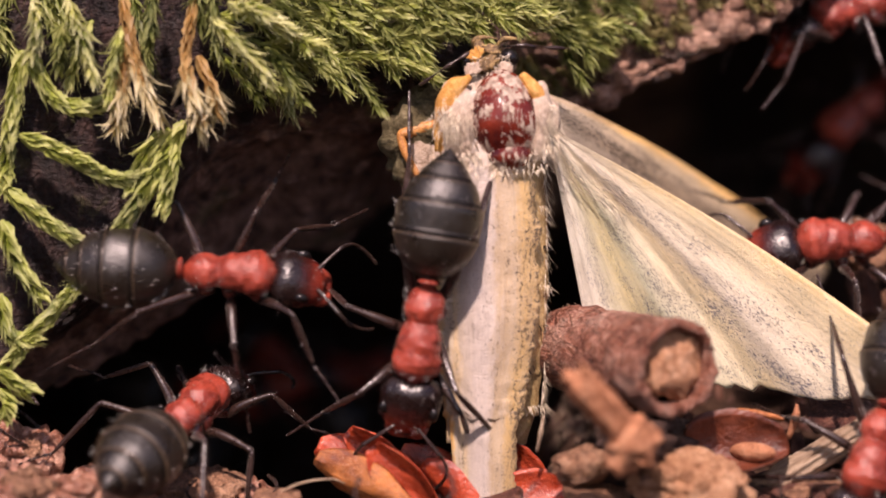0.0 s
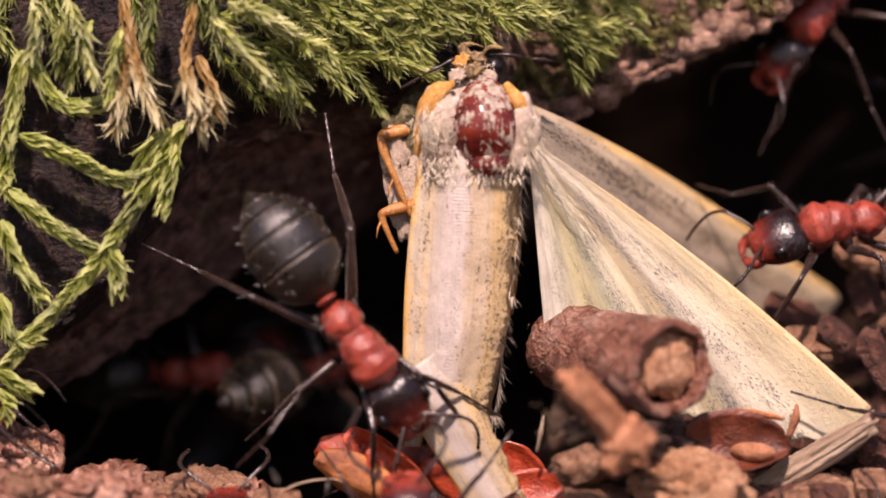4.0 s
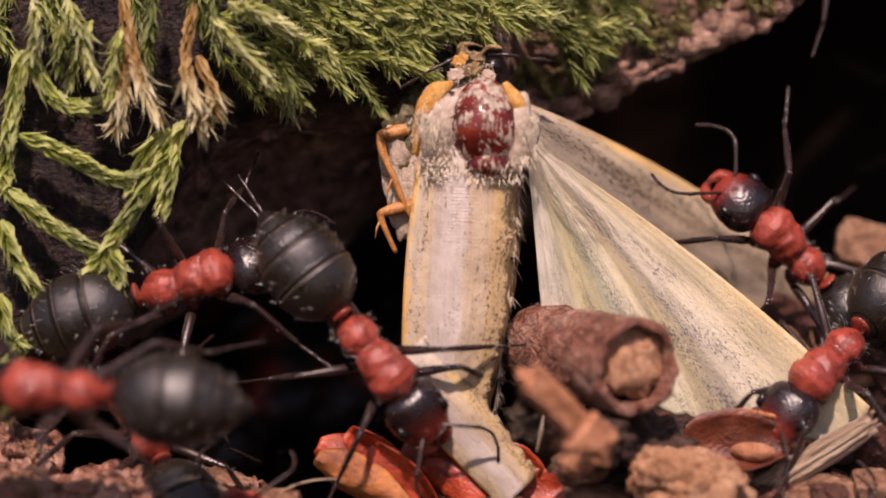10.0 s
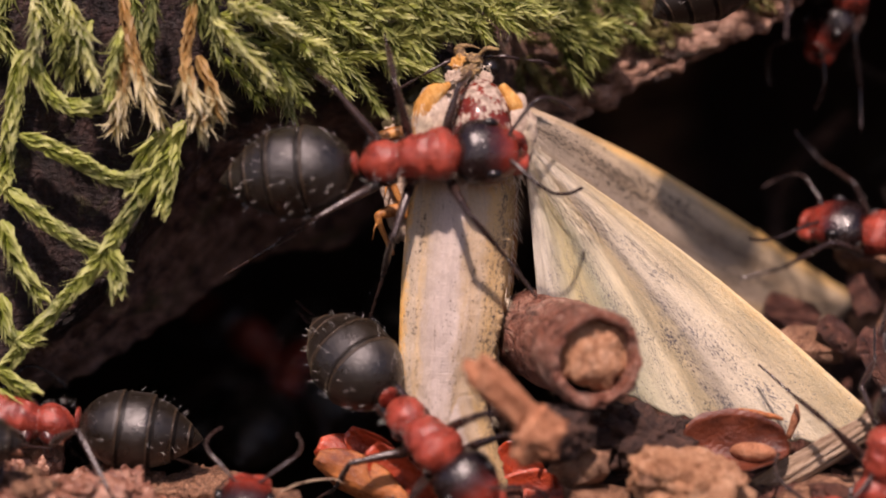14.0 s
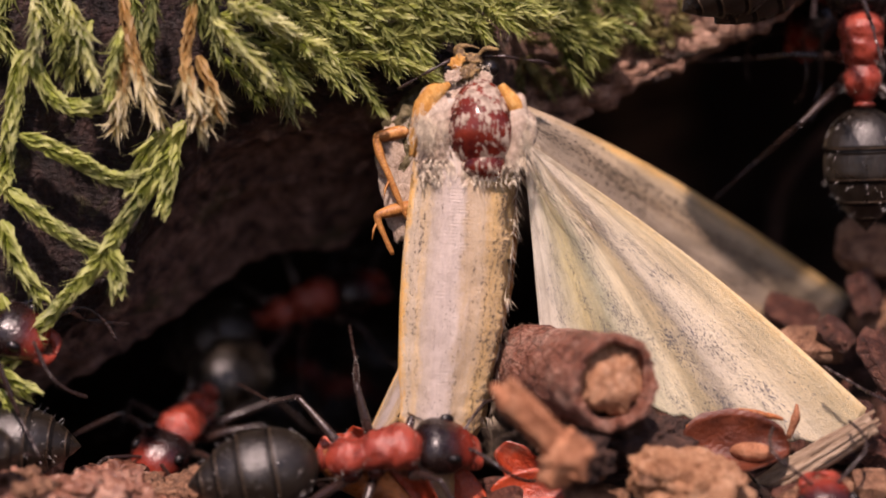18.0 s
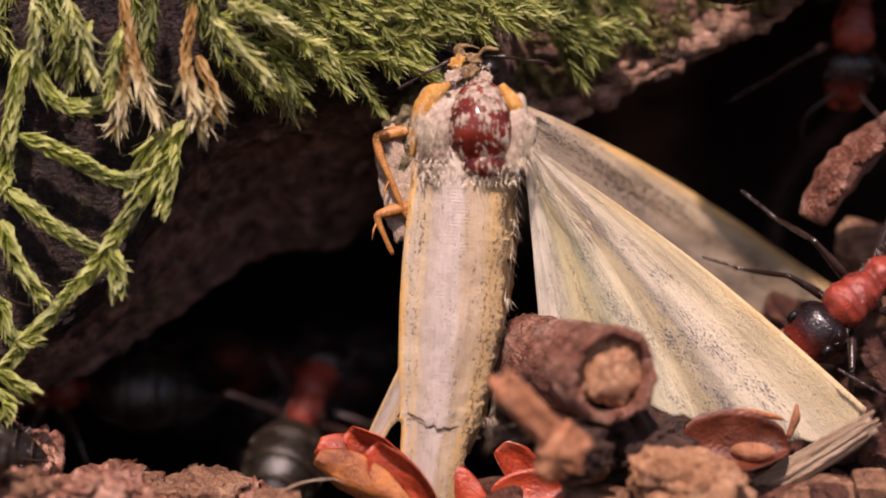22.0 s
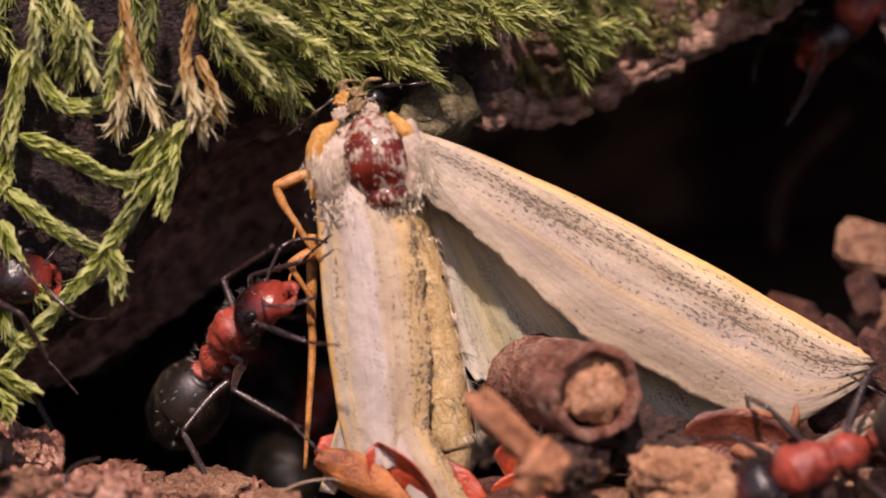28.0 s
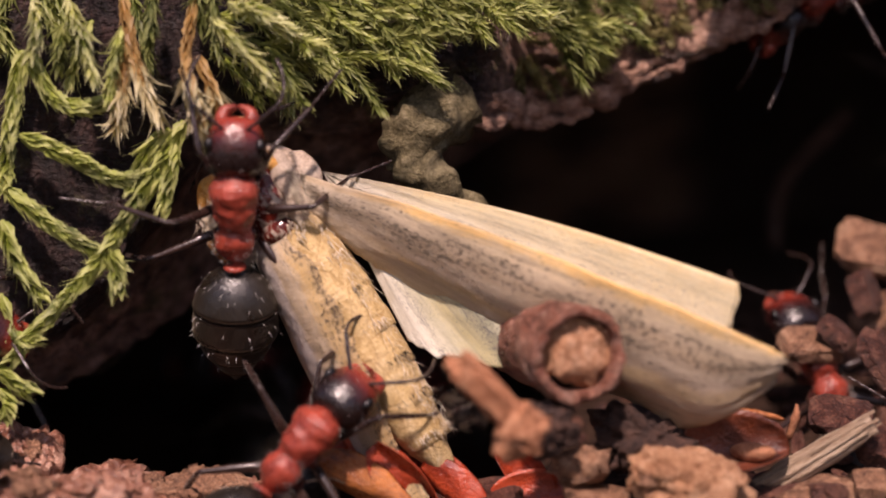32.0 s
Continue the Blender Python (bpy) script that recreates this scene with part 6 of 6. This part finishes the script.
    ("deep in the dark hollow", 1.0, [(0, -3.56, 25, 3.02, 200, 0, 40), (14.8, -4.43, 22, 3.65, 220, -10, 35), (16.5, -3.81, 7, 3.28, 250, -10, 25), (17, -3.47, 8, 4.17, 258, -30, 20), (17.5, -4.74, 9.0, 5.92, 240, -8, 25), (18, -9.15, 5.6, 2.34, 230, -58, 35), (18.5, -7.71, 9.0, 5.92, 180, 0, 40), (19, -8.38, 12, 5.84, 170, 10, 40), (21, -8.44, 24, 3.56, 170, 10, 50), (32, -8.48, 24.5, 3.53, 170, 10, 50)]),
    ("in the dark beside the wing", 1.0, [(0, 16.33, 15, 13.82, 223, -10, 40), (0.5, 15.53, 15, 12.44, 228, -10, 40), (1, 15.10, 15.5, 11.80, 236, -10, 40), (1.5, 16.37, 16, 11.80, 250, 0, 45), (2, 17.85, 17, 12.65, 280, 20, 50), (3, 20.71, 18, 13.28, 300, 20, 60), (32, 22.30, 18, 13.49, 300, 20, 60)]),
    ("at the edge of the hollow", 0.95, [(0, -10, 24, 2.4, 0, 0, 50), (4.4, -9.2, 8, 4, 0, -10, 45), (5.5, -7.8, 3, 4.5, 2, -8, 45), (6, -7.27, 3, 4.0, 0, -6, 45), (6.5, -6.7, 4.5, 3.9, 4, 20, 45), (7, -5.4, 10, 3.5, 10, 40, 50), (8, -4, 22, 2.6, 10, 40, 50), (32, -4, 23, 2.5, 10, 40, 50)]),
    ("turned away deep in the hollow", 1.0, [(0, -9, 25, 2.2, 60, 40, 50), (9.5, -8, 20, 2.4, 60, 50, 50), (11, -6.18, 18.5, 3.52, 62, 55, 50), (12, -5.96, 18.5, 3.74, 64, 55, 50), (13, -6.28, 18.0, 3.52, 60, 55, 50), (14.5, -6.06, 19.0, 3.42, 60, 50, 50), (16.5, -6.4, 21, 2.4, 60, 50, 50), (32, -6.4, 24, 2.3, 60, 50, 50)]),
    ("behind the tip of the lifted wing", 0.95, [(0, 22.5, 3, 4, 150, 0, 40), (28.8, 21.5, 2.5, 4, 150, 0, 40), (29.5, 17.2, 5, 4.0, 142, 0, 35), (30, 14.6, 4.6, 4.1, 128, 14, 40), (31, 13.4, 4.4, 3.9, 112, 20, 45), (32, 13.5, 4.4, 4.1, 112, 20, 45)]),
    ("far back under the log", 0.95, [(0, -6.97, 24, 3.31, 140, 0, 40), (15, -7.51, 18, 4.29, 140, 0, 35), (17, -9.04, 12.0, 5.84, 118, -4, 30), (17.5, -6.14, 11.0, 7.81, 60, 0, 35), (18, -5.49, 11.0, 6.30, 20, 0, 35), (19, -3.21, 14, 4.45, 10, 10, 40), (21, -3.53, 24, 3.07, 10, 10, 50), (32, -3.55, 24.5, 3.04, 10, 10, 50)]),
]


# ---- what moves ----

def step_legs(ant, rows, phase):
    """Legs swing at the hip as the ant walks, in two sets of three."""
    spans = [(a[0], b[0], math.dist(a[1:4], b[1:4])) for a, b in zip(rows, rows[1:])]
    legs = [o for o in ant.children if o.name.split(".")[0] in ("foreleg", "midleg", "hindleg")]
    for k, leg in enumerate(legs):
        home = leg.matrix_basis.copy()
        set_phase = phase + math.pi * ((k % 3) % 2) + math.pi * (k // 3)
        out, travelled, last = [(0.0, home)], 0.0, 0.0
        for t0, t1, d in spans:
            if t1 - t0 > 2.5 or d < 0.15:
                travelled += 0
                continue
            n = max(1, min(6, round((t1 - t0) / 0.25)))
            for i in range(1, n + 1):
                travelled += d / n
                t = t0 + (t1 - t0) * i / n
                a = 17 * math.sin(travelled * 0.9 + set_phase)
                lift = 6 * math.cos(travelled * 0.9 + set_phase)
                if t > last + 0.09:
                    out.append((t, home @ pose(0, 0, 0, 0, lift, a)))
                    last = t
        if out[-1][0] < 31.95:
            out.append((32.0, out[-1][1]))
        walk(leg, out)


def motions():
    for k, (doing, size, rows) in enumerate(ANTS):
        ant = FLOCK[k]
        walk(ant, [(r[0], facing(*r[1:])) for r in rows])
        step_legs(ant, rows, k * 1.3)
    # the moth: seconds, place, lean in the picture's plane, turn about its length
    walk(moth, [(t, at(x, y, z, 0, lean, 0) @ pose(0, 0, 0, 0, 0, turn)) for t, x, y, z, lean, turn in [
        (0, 1.99, 0, 12.76, -4, 0), (1, 1.95, 0, 12.76, -4, 0), (1.5, 1.68, 0, 12.7, -2, 0), (2, 1.49, 0, 12.7, 0, 0), (3, 1.3, 0, 12.55, 0, 0), (6, 1.45, 0, 12.47, 0, 0), (9, 1.34, 0, 12.51, 0, 0), (13, 1.22, 0, 12.44, 0, 0), (17, 1.19, 0, 12.44, 0, 0), (25, 1.19, 0, 12.44, 0, 0),
        (25.5, 1.03, 0, 12.44, 0, 0), (26.5, -0.08, -0.3, 11.89, -6, 0), (27.5, -1.18, -0.3, 11.47, -8, 0), (28, -2.29, -0.3, 11.35, -10, 0), (28.5, -2.75, -0.3, 11.28, -11, 0), (29, -3.09, -0.3, 11.16, -12, 0), (29.5, -3.51, -0.3, 11.2, -15, -6), (30, -4.95, 0.2, 10.95, -19, -12), (30.5, -5.6, 0.3, 10.45, -25, -24), (31, -5.75, 0.3, 10.2, -28, -28), (32, -5.82, 0.3, 10.3, -28, -28)]])

    def wing(ob, rows):
        walk(ob, [(t, at(x, y, z, 0, a, yaw) @ pose(0, 0, 0, roll)) for t, x, y, z, a, roll, yaw in rows])
    # wings at their roots: seconds, place in the moth's space, droop of the leading edge, roll about it, sweep into the hollow
    wing(hindwing, [(0, 1.5, -0.3, -0.3, 36, 8, 0), (1.5, 1.5, -0.3, -0.3, 36, 8, 0), (2, 1.5, -0.3, -0.3, 38, 8, 0), (25, 1.5, -0.3, -0.3, 38, 8, 0), (25.5, 1.5, -0.4, -0.3, 49, 30, 0), (27.5, 1.5, -0.2, -0.4, 48, 30, 0), (28, 1.5, 0.4, -0.4, 44, 10, 0), (29, 1.5, 0.6, -0.4, 40, 0, 0),
                    (30, 1.5, 0.6, -0.1, 34.5, 0, 2), (31, 1.6, 1.0, -0.1, 41.5, -12, 8), (32, 1.6, 1.0, -0.1, 41.5, -12, 8)])
    wing(forewing_right, [(0, 1.6, 1.4, 0.95, 23, 14, 46), (2, 1.6, 1.4, 0.95, 23, 14, 42), (12, 1.6, 1.4, 0.95, 23, 14, 36), (25, 1.6, 1.4, 0.95, 23, 14, 38), (25.5, 1.6, 1.4, 0.95, 23, 14, 36), (27.5, 1.6, 0.6, 0.9, 30, 14, 22), (28, 1.6, -0.5, 0.8, 36, -14, 5), (28.5, 1.6, -0.7, 0.9, 35, -8, 2), (29, 1.6, -0.7, 0.95, 34.5, -8, 0),
                          (30, 1.6, -0.7, 0.8, 37.5, -22, 0), (31, 1.6, -0.6, 0.1, 47, 23, 9), (32, 1.6, -0.6, 0.1, 47, 23, 9)])
    wing(forewing_left, [(0, -2.0, -0.75, 1.1, 93, 180, 0), (2, -2.0, -0.75, 1.1, 93, 180, 0), (25.5, -2.0, -0.75, 1.1, 93, 180, 0), (27.5, -2.0, -0.75, 1.0, 93, 184, 0), (28.5, -2.0, -0.75, 0.9, 92, 192, 0), (29, -1.9, -0.75, 0.8, 91, 210, 0), (30, -1.6, -0.5, 0.6, 92, 215, 0), (31, -1.4, -0.4, 0.4, 92, 207, 0), (32, -1.4, -0.4, 0.4, 92, 207, 0)])
    walk(folded_hindwing, [(t, at(x, y, -1.6, 0, a, 0)) for t, x, y, a in [(0, -2.65, 1.1, -4), (25.5, -2.65, 1.1, -4), (27.3, -1.2, 1.5, 0), (32, -0.8, 1.6, 0)]])
    walk(long_leg, [(t, at(x, 1.3, -2.0, 0, a, 0)) for t, x, a in [(0, -0.8, 0), (25.5, -0.8, 0), (27.3, -2.4, 6), (28.6, -2.5, 7), (29.4, -1.0, 0), (32, -0.8, -4)]])
    walk(wing_tip, [(t, at(9.7, y, z, 0, a, 0)) for t, y, z, a in [(0, 0.05, 0, 4), (1.4, 0.05, 0, 4), (2, 0.05, 0, 34), (3, 0.2, 0.5, 36), (6, 0.3, 0.8, 42), (8, 0.4, 1.4, 54), (9, 0.4, 1.5, 57), (10, 0.4, 1.0, 48), (11, 0.2, 0.3, 40), (13, 0.05, 0, 34), (14.5, 0.05, 0, 20), (16.5, 0.05, 0, 0), (25.5, 0.05, 0, 0), (27.5, 0.05, 0, 30), (29, 0.05, 0, 28), (32, 0.05, 0, 24)]])
    walk(torn_flap, [(t, at(8.6, -0.15, 0.0, 0, a, 0)) for t, a in [(0, 0), (14.5, 0), (16.5, -22), (32, -22)]])
    walk(abdomen, [(t, at(0.05, y, -0.8, 0, a, 0)) for t, y, a in [(0, 0.75, 2), (1.4, 0.75, 2), (2.2, 0.75, 4), (25.5, 0.75, 4), (28, 0.5, -5), (29, 0.3, -6), (31, -0.3, -6), (32, -0.3, -6)]])
    # the twig: place of its cut end, how far it swings to the side and nods
    walk(twig, [(t, at(x, y, z, nod, 0, -swing)) for t, x, y, z, swing, nod in [
        (0, 7.57, -4.2, 4.6, -30, 4), (1.5, 7.57, -4.2, 4.6, -30, 4), (2.5, 7.42, -4.2, 4.6, -30, 4), (3.5, 7.38, -4.2, 4.6, -30, 4), (6, 7.42, -4.2, 4.55, -30, 4), (6.5, 6.47, -4.2, 4.31, -27, 4), (7, 6.66, -4.2, 4.31, -28, 4), (8, 6.26, -4.2, 4.55, -27, 4), (9, 6.15, -4.2, 4.64, -27, 4), (10, 6.26, -4.2, 4.64, -27, 4),
        (11, 5.24, -4.2, 4.73, -20, 5), (12, 5.24, -4.2, 5.18, -18, 8), (13, 5.13, -4.2, 5.18, -18, 8), (14, 4.98, -4.2, 4.89, -18, 6), (16.5, 5.6, -4.2, 4.09, -25, 2), (18, 5.57, -4.2, 4.13, -25, 2), (19, 5.82, -4.2, 4.35, -25, 3), (20, 6.07, -4.2, 4.64, -25, 4), (21, 5.89, -4.2, 4.55, -25, 4), (22, 5.53, -4.2, 4.38, -24, 3), (23, 5.93, -4.2, 4.67, -25, 4), (24, 5.71, -4.2, 4.67, -24, 4), (25, 5.82, -4.2, 4.42, -25, 3),
        (25.5, 5.57, -4.2, 4.73, -24, 4), (27.5, 5.06, -4.2, 3.91, -20, 2), (28, 4.98, -4.2, 3.82, -20, 2), (29, 5.84, -4.4, 3.92, -25, 2), (29.5, 5.01, -4.4, 4.83, -20, 4), (30, 3.92, -4.4, 5.28, -16, 7), (31, 4.01, -4.4, 5.04, -16, 6), (32, 4.43, -4.4, 5.01, -18, 6)]])

    walk(plant_stem, [(t, at(x, y, z, 0, lean, 0)) for t, x, y, z, lean in [
        (0, 21.6, 1, 5.36, 4), (22.8, 19.67, 1, 5.55, 4), (23.5, 14.92, 0.4, 6.15, 5), (24, 12.32, 0, 6.45, 7), (24.5, 13.12, 0, 6.16, 8), (25, 14.44, 1, 9.97, 16), (25.5, 15.5, 1.5, 10.6, 20), (26.5, 20.87, 2, 10.81, 20), (32, 22.83, 2, 7.28, 10)]])
    walk(bark_strip, [(t, at(x, y, z, 0, lean, 0)) for t, x, y, z, lean in [
        (0, 22.61, 5, 11.29, -60), (20.5, 21.59, 5, 11.29, -60), (21.5, 16.35, 4, 12.06, -58), (22, 14.66, 3.5, 11.45, -50), (23, 14.42, 3, 10.34, -60), (24, 14.18, 3, 9.84, -66), (24.6, 14.97, 3, 10.64, -50), (25, 12.91, 2.4, 8.85, -70), (25.5, 11.21, 1.5, 9.24, -14), (26.3, 16.76, 2, 8.46, -30), (32, 21.85, 2, 6.11, -30)]])


FLOCK = []
_first = build_ant("wood_ant", ANT_LABEL + ANTS[0][0])
for _k, (_doing, _size, _rows) in enumerate(ANTS):
    _ant = _first if _k == 0 else copy_thing(_first, at(0, 0, 0))
    _ant["label"] = ANT_LABEL + _doing
    _ant.scale = (_size,) * 3
    # no two hold their legs and antennae alike
    _rng = random.Random(_k)
    for _leg in [o for o in _ant.children if "leg" in o.name]:
        _leg.matrix_basis = _leg.matrix_basis @ pose(0, 0, 0, _rng.gauss(0, 6), _rng.gauss(0, 8), _rng.gauss(0, 10))
    FLOCK.append(_ant)
# the ant on the moth braces itself with its hind legs stretched back
for _leg in [o for o in FLOCK[0].children if o.name.startswith("hindleg")]:
    _side = 1 if _leg.location.x > 0 else -1
    _leg.matrix_basis = _leg.matrix_basis @ pose(0, 0, 0, 0, 0, -24 if _side > 0 else 42)
    _leg.scale = (1.15,) * 3
for _leg in [o for o in FLOCK[0].children if o.name.startswith("midleg") and o.location.x < 0]:
    _leg.matrix_basis = _leg.matrix_basis @ pose(0, 0, 0, 0, 0, -46)

motions()
